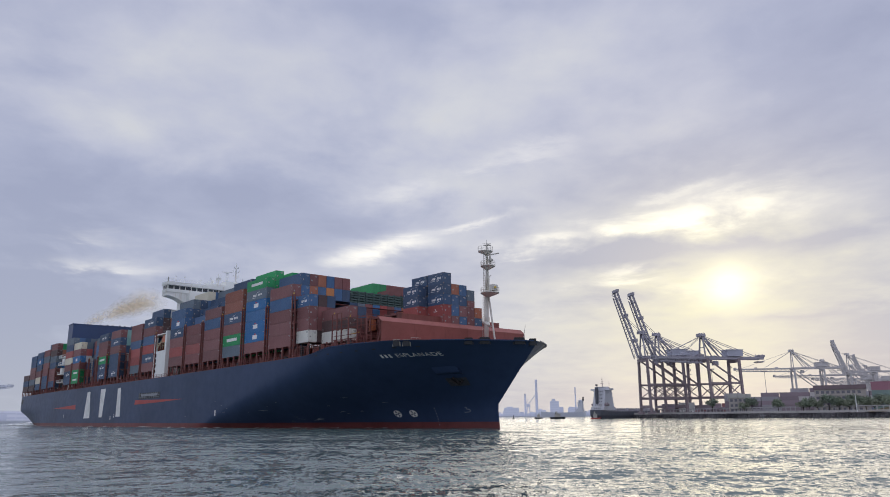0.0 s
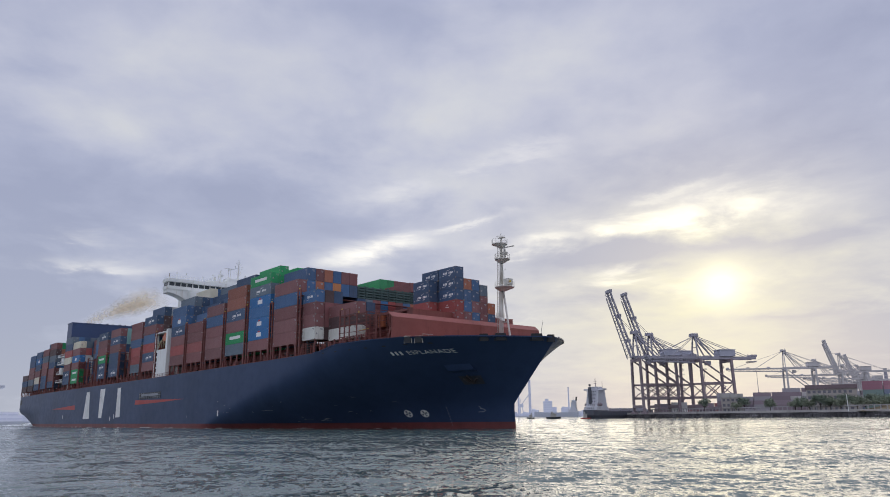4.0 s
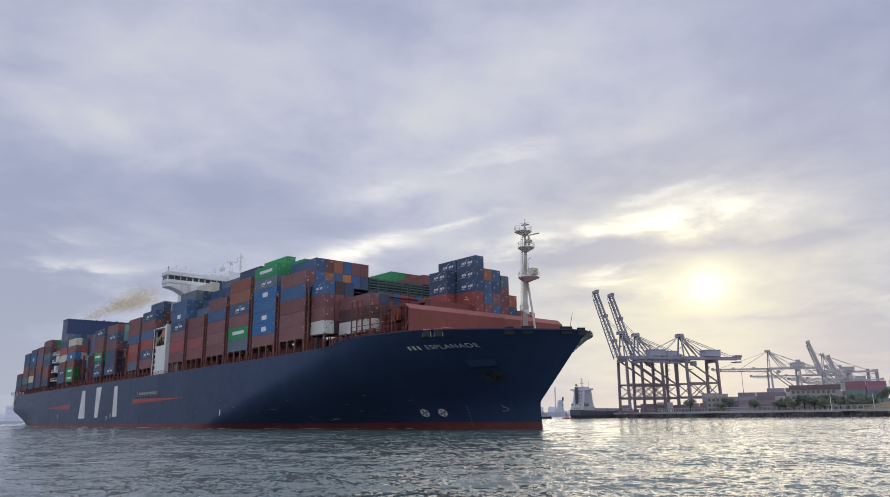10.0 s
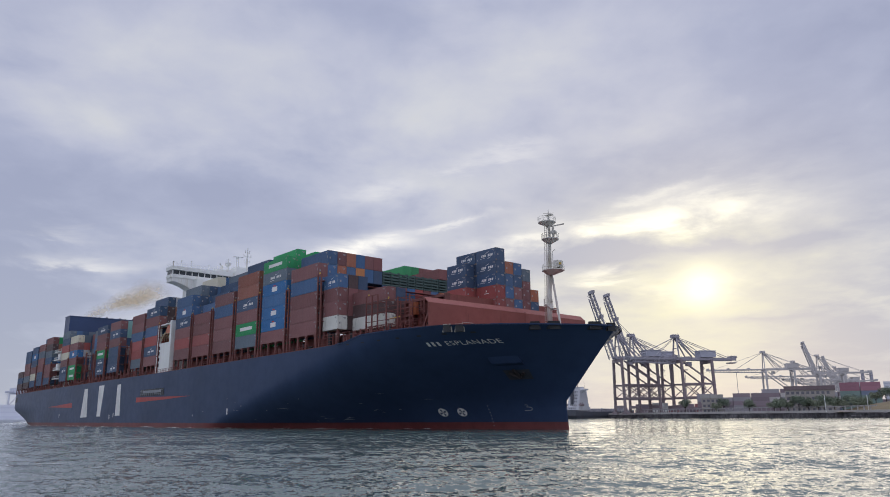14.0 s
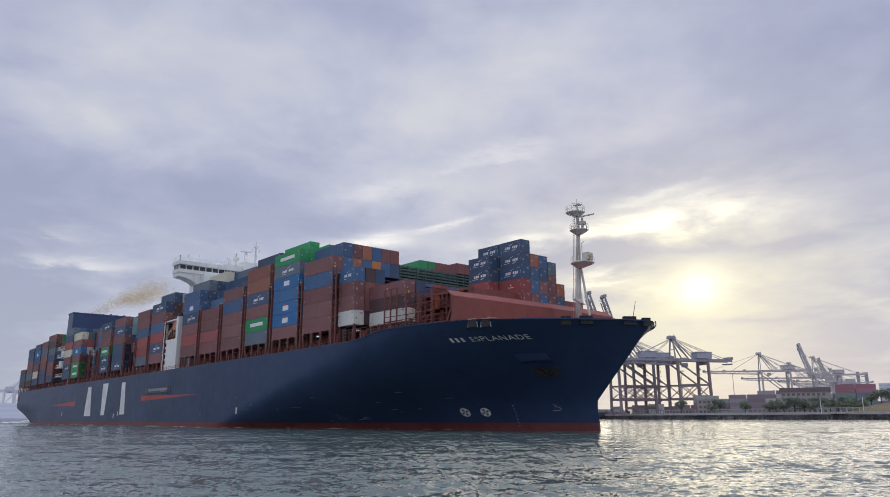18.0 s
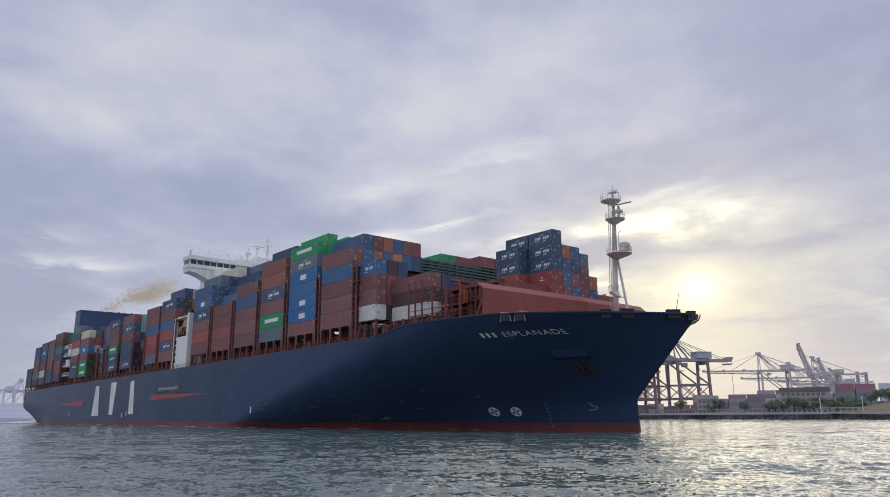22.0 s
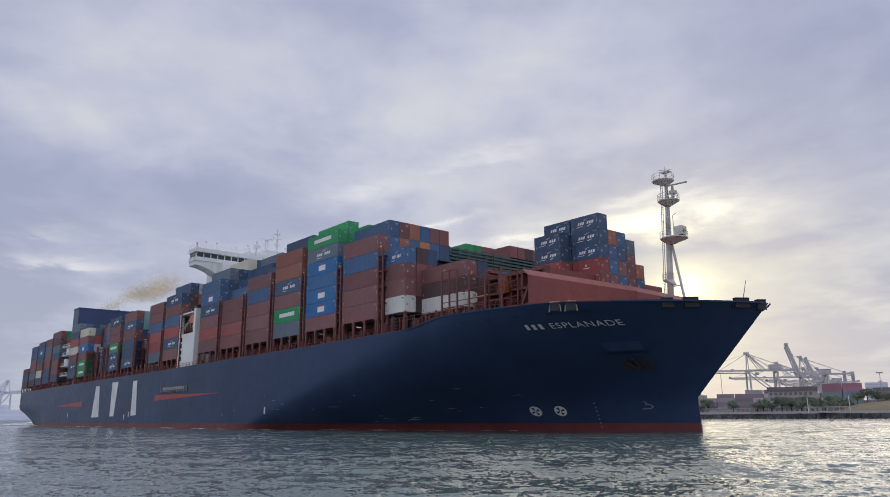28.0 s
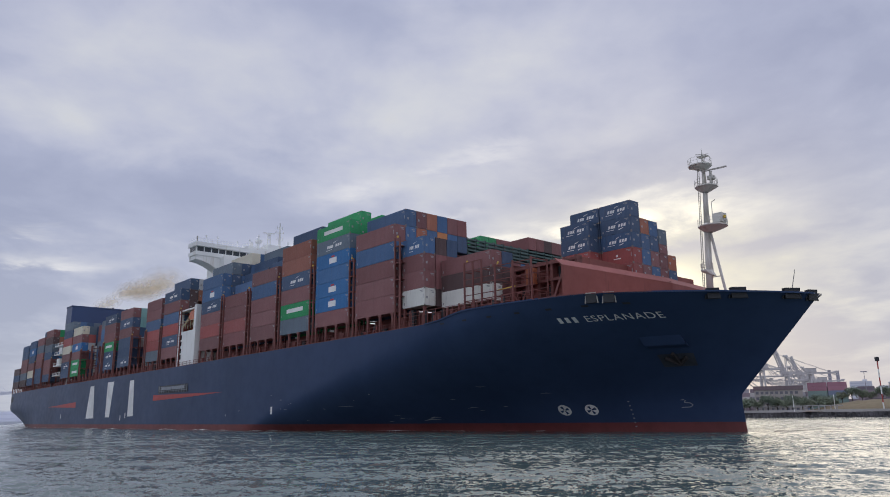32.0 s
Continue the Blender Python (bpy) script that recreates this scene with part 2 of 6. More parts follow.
def beam(bm, p, q, w, h=None, mi=0, n=4):
    """A straight bar from p to q: square (n=4) or round."""
    p, q = Vector(p), Vector(q)
    d = (q - p).normalized()
    side = d.cross(Vector((0, 0, 1)))
    side = side.normalized() if side.length > 1e-4 else Vector((1, 0, 0))
    up = side.cross(d)
    h = w if h is None else h
    rings = []
    for c in (p, q):
        ring = []
        for k in range(n):
            a = 2 * math.pi * (k + 0.5) / n
            s = math.sqrt(2) if n == 4 else 1.0
            ring.append(bm.verts.new(c + side * (math.cos(a) * w / 2 * s) + up * (math.sin(a) * h / 2 * s)))
        rings.append(ring)
    for k in range(n):
        bm.faces.new((rings[0][k], rings[0][(k + 1) % n], rings[1][(k + 1) % n], rings[1][k])).material_index = mi
    bm.faces.new(rings[0][::-1]).material_index = mi
    bm.faces.new(rings[1]).material_index = mi


def tube(bm, p, q, r0, r1, n=12, mi=0):
    p, q = Vector(p), Vector(q)
    d = (q - p).normalized()
    side = d.cross(Vector((0, 0, 1)))
    side = side.normalized() if side.length > 1e-4 else Vector((1, 0, 0))
    up = side.cross(d)
    ra, rb = [], []
    for k in range(n):
        a = 2 * math.pi * k / n
        o = side * math.cos(a) + up * math.sin(a)
        ra.append(bm.verts.new(p + o * r0))
        rb.append(bm.verts.new(q + o * r1))
    for k in range(n):
        bm.faces.new((ra[k], ra[(k + 1) % n], rb[(k + 1) % n], rb[k])).material_index = mi
    bm.faces.new(ra[::-1]).material_index = mi
    bm.faces.new(rb).material_index = mi


def prism(bm, pts, y0, y1, mi=0):
    """A plate: an outline in x and z, from y0 to y1."""
    a = [bm.verts.new((x, y0, z)) for x, z in pts]
    b = [bm.verts.new((x, y1, z)) for x, z in pts]
    bm.faces.new(a).material_index = mi
    bm.faces.new(b[::-1]).material_index = mi
    for i in range(len(pts)):
        j = (i + 1) % len(pts)
        bm.faces.new((a[j], a[i], b[i], b[j])).material_index = mi


def finish(name, bm, mats, smooth=False):
    bmesh.ops.recalc_face_normals(bm, faces=bm.faces)
    me = bpy.data.meshes.new(name)
    bm.to_mesh(me)
    bm.free()
    for m in (mats if isinstance(mats, (list, tuple)) else [mats]):
        me.materials.append(m)
    if smooth:
        me.shade_smooth()
    return me


def part(name, bm, mats, parent, label="", smooth=False):
    """Links a bmesh as one mesh object under a thing or a part."""
    ob = new(name, finish(name, bm, mats, smooth))
    ob.parent = parent
    if label:
        tagged(ob, label)
    return ob


def thing(name, label, category, group="", kind="", m=None):
    ob = tagged(new(name), label, category, group, kind)
    if m is not None:
        ob.matrix_world = m
    return ob


# ---- the container ship: x from the stern forward, y to port, z from the waterline ----
ship = thing("container_ship", "huge dark navy container ship loaded with stacked containers, under way", "container ship")
HALF = 25.5


def stem_x(z):
    return 356.5 - 0.10 * max(0.0, min(z, 5.0)) + max(0.0, z - 5.0) * 0.955


def deck_z(x):
    return float(np.interp(x, (0, 66, 210, 241, 269, 302, 316, 319.5, 322.5, 325.5, 345, 369), (15.75, 16.2, 16.6, 16.85, 16.98, 17.2, 17.35, 17.6, 18.15, 18.6, 18.75, 18.05)))


def half_breadth(x, z):
    z = min(z, 18.6)
    if x <= 250:
        b = HALF
    else:
        zz = max(0.0, z)
        start = 250 + 62 * (zz / 18) ** 0.8
        u = (x - start) / (stem_x(z) - start)
        if u >= 1:
            return 0.0
        u = max(0.0, u)
        b = HALF * (1 - u ** (1.10 + 2.3 * (zz / 17) ** 1.6)) ** (1 - 0.03 * (zz / 18.6) ** 8)
    if x < 60:
        k = (60 - x) / 60
        b -= 0.6 * k * k + max(0.0, (8 - z) / 8) * 7 * k ** 1.5
    return b


def hull_point(x, z, off=0.05):
    """A point on the starboard shell, off metres outside it."""
    z = min(z, 18.5)
    b = half_breadth(x, z)
    dx = (half_breadth(x + 0.3, z) - half_breadth(x - 0.3, z)) / 0.6
    dz = (half_breadth(x, z + 0.3) - half_breadth(x, z - 0.3)) / 0.6
    n = Vector((-dx, -1.0, -dz)).normalized()
    return Vector((x, -b, z)) + n * off


def build_hull():
    bm = bmesh.new()
    us = list(np.linspace(-2.2, 60, 17)) + list(np.linspace(75, 250, 15))
    ss = list(1 - (1 - np.linspace(0.015, 1, 70)) ** 1.25)
    levels = [0.0, 0.035, 0.078, 0.079, 0.20, 0.27, 0.34, 0.43, 0.52, 0.61, 0.70, 0.79, 0.87, 0.94, 1.0]
    grid = {}
    n_st = len(us) + len(ss)
    for i in range(n_st):
        for j, lv in enumerate(levels):
            xa = us[i] if i < len(us) else 250 + ss[i - len(us)] * 112
            top = deck_z(xa)
            bottom = -1.6
            z = bottom + (top - bottom) * lv if lv > 0.08 or lv == 0 else {0.035: -0.2, 0.078: 1.38, 0.079: 1.40}[lv]
            if i < len(us) and xa < 16:
                zmin = 6.6 * (1 - xa / 15.0)
                z = max(z, zmin)
            x = xa if i < len(us) else 250 + ss[i - len(us)] * (stem_x(z) - 250)
            if i >= len(us):
                z = bottom + (deck_z(x) - bottom) * lv if lv > 0.08 or lv == 0 else z
                x = 250 + ss[i - len(us)] * (stem_x(z) - 250)
            b = max(0.02, half_breadth(x, z))
            for side in (-1, 1):
                grid[i, j, side] = bm.verts.new((x, side * b, z))
    for side in (-1, 1):
        for i in range(n_st - 1):
            for j in range(len(levels) - 1):
                q = [grid[i, j, side], grid[i + 1, j, side], grid[i + 1, j + 1, side], grid[i, j + 1, side]]
                f = bm.faces.new(q)
                f.material_index = 1 if j < 2 else 0
                f.smooth = True
    for j in range(len(levels) - 1):
        bm.faces.new([grid[0, j, -1], grid[0, j, 1], grid[0, j + 1, 1], grid[0, j + 1, -1]])
        bm.faces.new([grid[n_st - 1, j, -1], grid[n_st - 1, j, 1], grid[n_st - 1, j + 1, 1], grid[n_st - 1, j + 1, -1]])
    bmesh.ops.remove_doubles(bm, verts=bm.verts, dist=0.003)
    return part("hull", bm, [M_HULL, M_BOOT], ship, "dark navy steel hull with a dull red boot top")


hull = build_hull()


def build_deck():
    bm = bmesh.new()
    xs = list(np.linspace(-1.9, 290, 30)) + list(np.linspace(297, 367, 26))
    drop = [0.05 if x < 318 else 1.3 for x in xs]
    a = [bm.verts.new((x, -max(0.02, half_breadth(x, deck_z(x) - d) - 0.08), deck_z(x) - d)) for x, d in zip(xs, drop)]
    b = [bm.verts.new((v.co.x, -v.co.y, v.co.z)) for v in a]
    for i in range(len(xs) - 1):
        bm.faces.new((a[i], a[i + 1], b[i + 1], b[i]))
    part("deck", bm, M_DECK, ship, "oxide red steel deck")
    for s in (-1, 1):
        bm = bmesh.new()
        for i in range(len(xs) - 1):
            if xs[i] > 12:
                x0, x1 = xs[i], xs[i + 1]
                y0, y1 = s * (half_breadth(x0, deck_z(x0)) - 0.10), s * (half_breadth(x1, deck_z(x1)) - 0.10)
                beam(bm, (x0, y0, deck_z(x0) + 0.04), (x1, y1, deck_z(x1) + 0.04), 0.22, 0.10)
        part("gunwale", bm, M_LASH, ship, "oxide red gunwale bar")


build_deck()


def shell_patch(name, pts, mat, parent, off=0.06, label="", step=1.0):
    """A flat marking laid on the starboard shell: an outline in x and z."""
    bm = bmesh.new()
    cx, cz = sum(p[0] for p in pts) / len(pts), sum(p[1] for p in pts) / len(pts)
    ring = []
    for i in range(len(pts)):
        p, q = pts[i], pts[(i + 1) % len(pts)]
        n = max(1, int(math.hypot(q[0] - p[0], q[1] - p[1]) / step))
        ring += [(p[0] + (q[0] - p[0]) * k / n, p[1] + (q[1] - p[1]) * k / n) for k in range(n)]
    rows = []
    for k in (1.0, 0.66, 0.33):
        rows.append([bm.verts.new(hull_point(cx + (x - cx) * k, cz + (z - cz) * k, off)) for x, z in ring])
    mid = bm.verts.new(hull_point(cx, cz, off))
    n = len(ring)
    for i in range(n):
        j = (i + 1) % n
        for a, b in zip(rows, rows[1:]):
            bm.faces.new((a[i], a[j], b[j], b[i]))
        bm.faces.new((rows[-1][i], rows[-1][j], mid))
    return part(name, bm, mat, parent, label)


M_PALEMARK = material("worn_marking", (0.26, 0.28, 0.31), 0.6, grain=2.0, vary=0.3)


M_POCKET = material("anchor_pocket", (0.034, 0.038, 0.050), 0.7, grain=2.0, vary=0.3)


def build_markings():
    # the three tall white shapes of the owner's mark
    shell_patch("mark", [(128.6, 3.3), (137.6, 3.4), (135.6, 14.3), (131.2, 14.3)], M_MARK, hull, 0.05, "tall tapered white shape", 2)
    shell_patch("mark", [(150.4, 3.6), (154.8, 3.6), (157.0, 14.9), (150.4, 14.9)], M_MARK, hull, 0.05, "tall white block shape", 2)
    shell_patch("mark", [(172.4, 3.7), (177.6, 3.8), (176.2, 14.6), (172.4, 14.5)], M_MARK, hull, 0.05, "tall white bar shape", 2)
    shell_patch("stripe", [(74, 8.1), (114.6, 7.3), (114.2, 9.3)], M_RED, hull, 0.05, "long red wedge stripe", 3)
    shell_patch("stripe", [(193.4, 7.9), (218, 8.3), (240, 8.9), (193.6, 9.5)], M_RED, hull, 0.05, "long red wedge stripe", 3)
    # recessed mooring or pilot opening with its rails; a black patch paints its shade
    shell_patch("side_opening", [(197.3, 9.75), (218.7, 9.75), (218.4, 11.85), (197.1, 11.85)], M_BLACK, hull, 0.05, "flat black patch painting the shade of a railed opening", 2)
    bm = bmesh.new()
    for k in range(12):
        x = 198.2 + k * 1.8
        beam(bm, hull_point(x, 9.8, 0.12), hull_point(x, 11.8, 0.12), 0.12)
    for z in (10.3, 10.85, 11.4):
        beam(bm, hull_point(197.5, z, 0.12), hull_point(218.4, z, 0.12), 0.09)
    beam(bm, hull_point(200, 11.0, 0.10), hull_point(216, 11.0, 0.10), 0.08, 0.75)
    part("opening_rail", bm, M_PALEMARK, hull, "grey rails")
    # anchor bolsters: shelves that stand out from the flare, with the anchors housed below them
    for s in (-1, 1):
        bm = bmesh.new()
        rows = []
        for off, zz in ((0.02, 13.2), (0.45, 12.35), (0.45, 12.25), (0.02, 11.6)):
            row = []
            for k in range(6):
                p = hull_point(348.4 + k * 0.94, zz + k * 0.03, off)
                row.append(bm.verts.new((p.x, -s * p.y, p.z)))
            rows.append(row)
        for a, b in zip(rows, rows[1:]):
            for k in range(5):
                bm.faces.new((a[k], a[k + 1], b[k + 1], b[k]))
        for k in (0, 5):
            bm.faces.new([r[k] for r in rows])
        part("anchor_bolster", bm, M_HULL, hull, "navy shelf above the anchor")
    # port in the quarter: its inner shade is a black patch on the shell
    shell_patch("mooring_port", [(-1.2, 11.6), (3.8, 11.6), (3.8, 14.0), (-1.2, 14.0)], M_BLACK, hull, 0.05, "black patch painting the shaded mooring port in the quarter", 2)
    # anchor pocket: its shade is a dark patch laid on the shell, no recess
    shell_patch("anchor_pocket", [(348.6, 9.2), (352.6, 9.3), (353.0, 11.0), (348.8, 10.9)], M_POCKET, hull, 0.04, "flat dark patch for the rusty, shaded anchor pocket")
    # bow thruster marks: a ring with a four-bladed cross
    for cx in (330.9, 335.15):
        r = 0.82
        ring = [(cx + r * math.cos(a) * 1.25, 3.35 + r * math.sin(a)) for a in np.linspace(0, 2 * math.pi, 24, endpoint=False)]
        disc = shell_patch("thruster_mark", ring, M_MARK, hull, 0.05, "round white thruster mark", 2)
        for k in range(4):
            a = k * math.pi / 2 + 0.4
            blade = [(cx + 1.25 * rr * math.cos(a + da), 3.35 + rr * math.sin(a + da)) for rr, da in ((0.10, -0.5), (0.64, -0.32), (0.64, 0.32), (0.10, 0.5))]
            shell_patch("blade", blade, M_HULL, disc, 0.09, "", 2)
    # bulb mark near the stem
    line = [(348.0, 4.62), (348.95, 4.62), (348.7, 4.20), (349.4, 4.15), (349.8, 3.85), (349.4, 3.55), (348.2, 3.50)]
    for (xa, za), (xb, zb) in zip(line, line[1:]):
        n = Vector((zb - za, xa - xb)).normalized() * 0.06
        shell_patch("bulb_mark", [(xa - n.x, za - n.y), (xb - n.x, zb - n.y), (xb + n.x, zb + n.y), (xa + n.x, za + n.y)], M_PALEMARK, hull, 0.05)
    for k in range(7):
        shell_patch("draught_mark", [(340.95, 0.7 + k * 0.62), (341.2, 0.7 + k * 0.62), (341.2, 0.86 + k * 0.62), (340.95, 0.86 + k * 0.62)], M_PALEMARK, hull, 0.05)
    for x, z in ((264.3, 3.5), (170.0, 3.3), (95.0, 3.6), (165.5, 2.6)):
        shell_patch("tug_mark", [(x, z), (x + 0.7, z), (x + 0.7, z + 1.5), (x, z + 1.5)], M_MARK, hull, 0.05)
    # pale scrapes low on the shoulder, left by fenders and tugs
    r = random.Random(77)
    scrapes = [(286.6, 4.7, 4.6, 0.10), (303.6, 1.9, 4.2, 0.16), (305.0, 2.3, 3.0, 0.08), (249.0, 4.2, 0.5, 0.22), (242.0, 3.3, 0.4, 0.6), (282.4, 4.2, 0.5, 0.2), (321.0, 4.0, 1.0, 0.1), (312.6, 5.5, 1.2, 0.08)]
    scrapes += [(r.uniform(262, 330), r.uniform(1.6, 7.5), r.uniform(0.5, 2.6), r.uniform(0.04, 0.09)) for k in range(16)]
    for x, z, w, h in scrapes:
        lift = r.uniform(-0.1, 0.25)
        shell_patch("scrape", [(x, z), (x + w * 0.5, z + lift), (x + w, z + lift * 0.6), (x + w * 0.5, z + lift + h)], M_PALEMARK, hull, 0.05, "", 2)
    # scupper slots: their dark inside painted as small black patches
    for k in range(7):
        x = 320 + k * 5.0
        shell_patch("scupper", [(x, 16.9 + 0.05 * k), (x + 0.9, 16.9 + 0.05 * k), (x + 0.9, 17.15 + 0.05 * k), (x, 17.15 + 0.05 * k)], M_BLACK, hull, 0.05)


build_markings()


def bow_name():
    """The ship's name on the shell; the owner's part of it is three plain bars."""
    cu = bpy.data.curves.new("name", "FONT")
    cu.body, cu.size, cu.space_character = "ESPLANADE", 1.0, 1.12
    tmp = bpy.data.objects.new("name", cu)
    me = bpy.data.meshes.new_from_object(tmp)
    w = max(v.co.x for v in me.vertices)
    bm = bmesh.new()
    bm.from_mesh(me)
    bmesh.ops.subdivide_edges(bm, edges=[e for e in bm.edges if e.calc_length() > 0.35], cuts=1)
    x0, x1, h = 344.15, 353.25, 0.80
    for v in bm.verts:
        u = v.co.x / w
        v.co = hull_point(x0 + (x1 - x0) * u, 15.39 + 0.09 * u + v.co.y * h * 1.30, 0.06)
    bpy.data.objects.remove(tmp)
    bpy.data.curves.remove(cu)
    part("bow_name", bm, M_MARK, hull, "white letters of the ship's name")
    for k in range(3):
        x = 340.7 + k * 0.98
        shell_patch("name_bar", [(x, 15.36), (x + 0.52, 15.37), (x + 0.52, 16.06), (x, 16.05)], M_MARK, hull, 0.06)


bow_name()

M_RUST = material("rust_orange", (0.30, 0.085, 0.035), 0.6)
# containers ------------------------------------------------------------
BOX_MESH = {}


def container_mesh(colour, length):
    """A 40 or 20 foot box: framed, with recessed ribbed panels and pale corner castings; aft corner at the origin, 1 m high units scaled later."""
    key = (colour, length)
    if key in BOX_MESH:
        return BOX_MESH[key]
    bm = bmesh.new()
    L, w, h = length, 2.44, 2.9
    box(bm, 0, L, 0, w, 0, h)
    bm.faces.ensure_lookup_table()
    bmesh.ops.inset_individual(bm, faces=list(bm.faces)[2:], thickness=0.14, depth=-0.05)
    s = 0.19
    for x in (0, L):
        for y in (0, w):
            for z in (0, h):
                x0 = -0.012 if x == 0 else L - s
                y0 = -0.012 if y == 0 else w - s
                z0 = 0.004 if z == 0 else h - s
                box(bm, x0, x0 + s + 0.012, y0, y0 + s + 0.012, z0, z0 + s - 0.004, 1)
    for y in (0.55, 0.95, 1.5, 1.9):
        box(bm, L - 0.045, L + 0.002, y - 0.02, y + 0.02, 0.15, h - 0.15, 0)
    # small code plates near the fore edge, on the side and on the end
    for x0, x1, z0, z1 in ((L - 1.25, L - 0.45, 2.42, 2.54), (L - 0.95, L - 0.45, 2.24, 2.33), (L - 0.42, L - 0.30, 1.2, 1.9), (0.4, 0.62, 0.5, 0.9)):
        box(bm, x0, x1, -0.004, 0.06, z0, z1, 2)
    for y0, y1, z0, z1 in ((1.35, 2.05, 2.38, 2.52), (1.55, 2.05, 2.16, 2.28), (0.35, 0.7, 1.1, 1.5)):
        box(bm, L - 0.06, L + 0.004, y0, y1, z0, z1, 2)
    BOX_MESH[key] = finish("shipping_container", bm, [BOX[colour], M_CORNER, M_CODE])
    return BOX_MESH[key]


LABELS = {"russet": "weathered russet brown shipping container", "brown": "brown corrugated shipping container", "red": "red corrugated shipping container", "rust": "rust orange shipping container", "blue": "mid blue shipping container",
          "navy": "dark navy shipping container", "sky": "bright blue shipping container", "slate": "slate grey shipping container", "green": "bright green shipping container",
          "grey": "pale grey shipping container", "cream": "cream shipping container", "white": "dirty white shipping container", "orange": "orange shipping container",
          "teal": "pale teal shipping container", "dark": "dark brown shipping container"}
MARKED = {"navy": 1, "sky": 2, "blue": 2, "green": 3, "slate": 1}


def marking(ob, L, style, rng):
    """Owner marks on the starboard side as plain bars."""
    bm = bmesh.new()
    y = -0.004
    def bar(x0, x1, z0, z1):
        box(bm, x0, x1, y - 0.006, 0.03, z0, z1)
    if style == 3:
        bar(L * 0.22, L * 0.78, 1.15, 1.95)
    elif style == 2:
        bar(L * 0.40, L * 0.62, 0.75, 1.9)
    elif style in (4, 5):
        # a slanted word of plain bars between two small strokes; or one small badge
        if style == 4:
            for k, w in enumerate((0.42, 0.5, 0.45, 0, 0.42, 0.42, 0.5)):
                if w:
                    x = 1.55 + k * 0.50
                    prism(bm, [(x, 1.15), (x + w * 0.82, 1.15), (x + w * 0.82 + 0.14, 1.72), (x + 0.14, 1.72)], y - 0.006, 0.03)
            prism(bm, [(2.9, 1.92), (3.9, 2.28), (4.0, 2.34), (3.0, 2.10)], y - 0.006, 0.03)
            prism(bm, [(3.5, 0.72), (4.5, 0.98), (4.5, 0.88), (3.7, 0.60)], y - 0.006, 0.03)
            bar(1.2, 2.7, 0.78, 0.88)
        else:
            bar(2.8, 3.1, 1.5, 1.85)
            bar(2.3, 3.7, 1.05, 1.2)
    else:
        for k, w in enumerate((0.72, 0.85, 0.75, 0, 0.72, 0.72, 0.85) if L > 8 else (0.36, 0.42, 0.38, 0, 0.36, 0.36, 0.42)):
            if w:
                x = L * 0.32 + k * L * 0.063
                prism(bm, [(x, 1.05), (x + w * 0.78, 1.05), (x + w * 0.78 + 0.12, 1.62), (x + 0.12, 1.62)], y - 0.006, 0.03)
        prism(bm, [(L * 0.50, 1.85), (L * 0.64, 2.25), (L * 0.66, 2.30), (L * 0.51, 2.02)], y - 0.006, 0.03)
        bar(L * 0.30, L * 0.48, 0.62, 0.72)
    m = part("marking", bm, M_MARK, ob)
    if style == 2:
        bm = bmesh.new()
        box(bm, L * 0.46, L * 0.56, y - 0.006, 0.03, 2.02, 2.3)
        part("marking", bm, M_MARKR, ob)


def container(x, y, z, colour, length=12.19, high=2.9, mark=0):
    """One container, its aft starboard bottom corner at x, y, z."""
    ob = new("shipping_container", container_mesh(colour, length))
    ob.parent = ship
    ob.matrix_basis = Matrix.LocRotScale((x, y, z), None, (1, 1, high / 2.9))
    tagged(ob, LABELS[colour])
    if mark:
        marking(ob, length, mark, None)
    return ob


REST = {k: [] for k in PAINT}


def rest(x, y, z, colour, length=12.19, high=2.9):
    REST[colour].append((x, y, z, length, high))


PITCH = 2.515
def row_y(r):
    """Starboard edge of row r, 0 next to the starboard rail, 19 next to the port rail."""
    return -25.2 + r * PITCH + 0.03


rng = random.Random(5)
MIXED = ["brown"] * 7 + ["red"] * 2 + ["rust"] * 2 + ["blue"] * 4 + ["navy"] * 8 + ["slate"] * 3 + ["green"] + ["grey"] + ["sky"] + ["teal"] + ["dark"] * 2
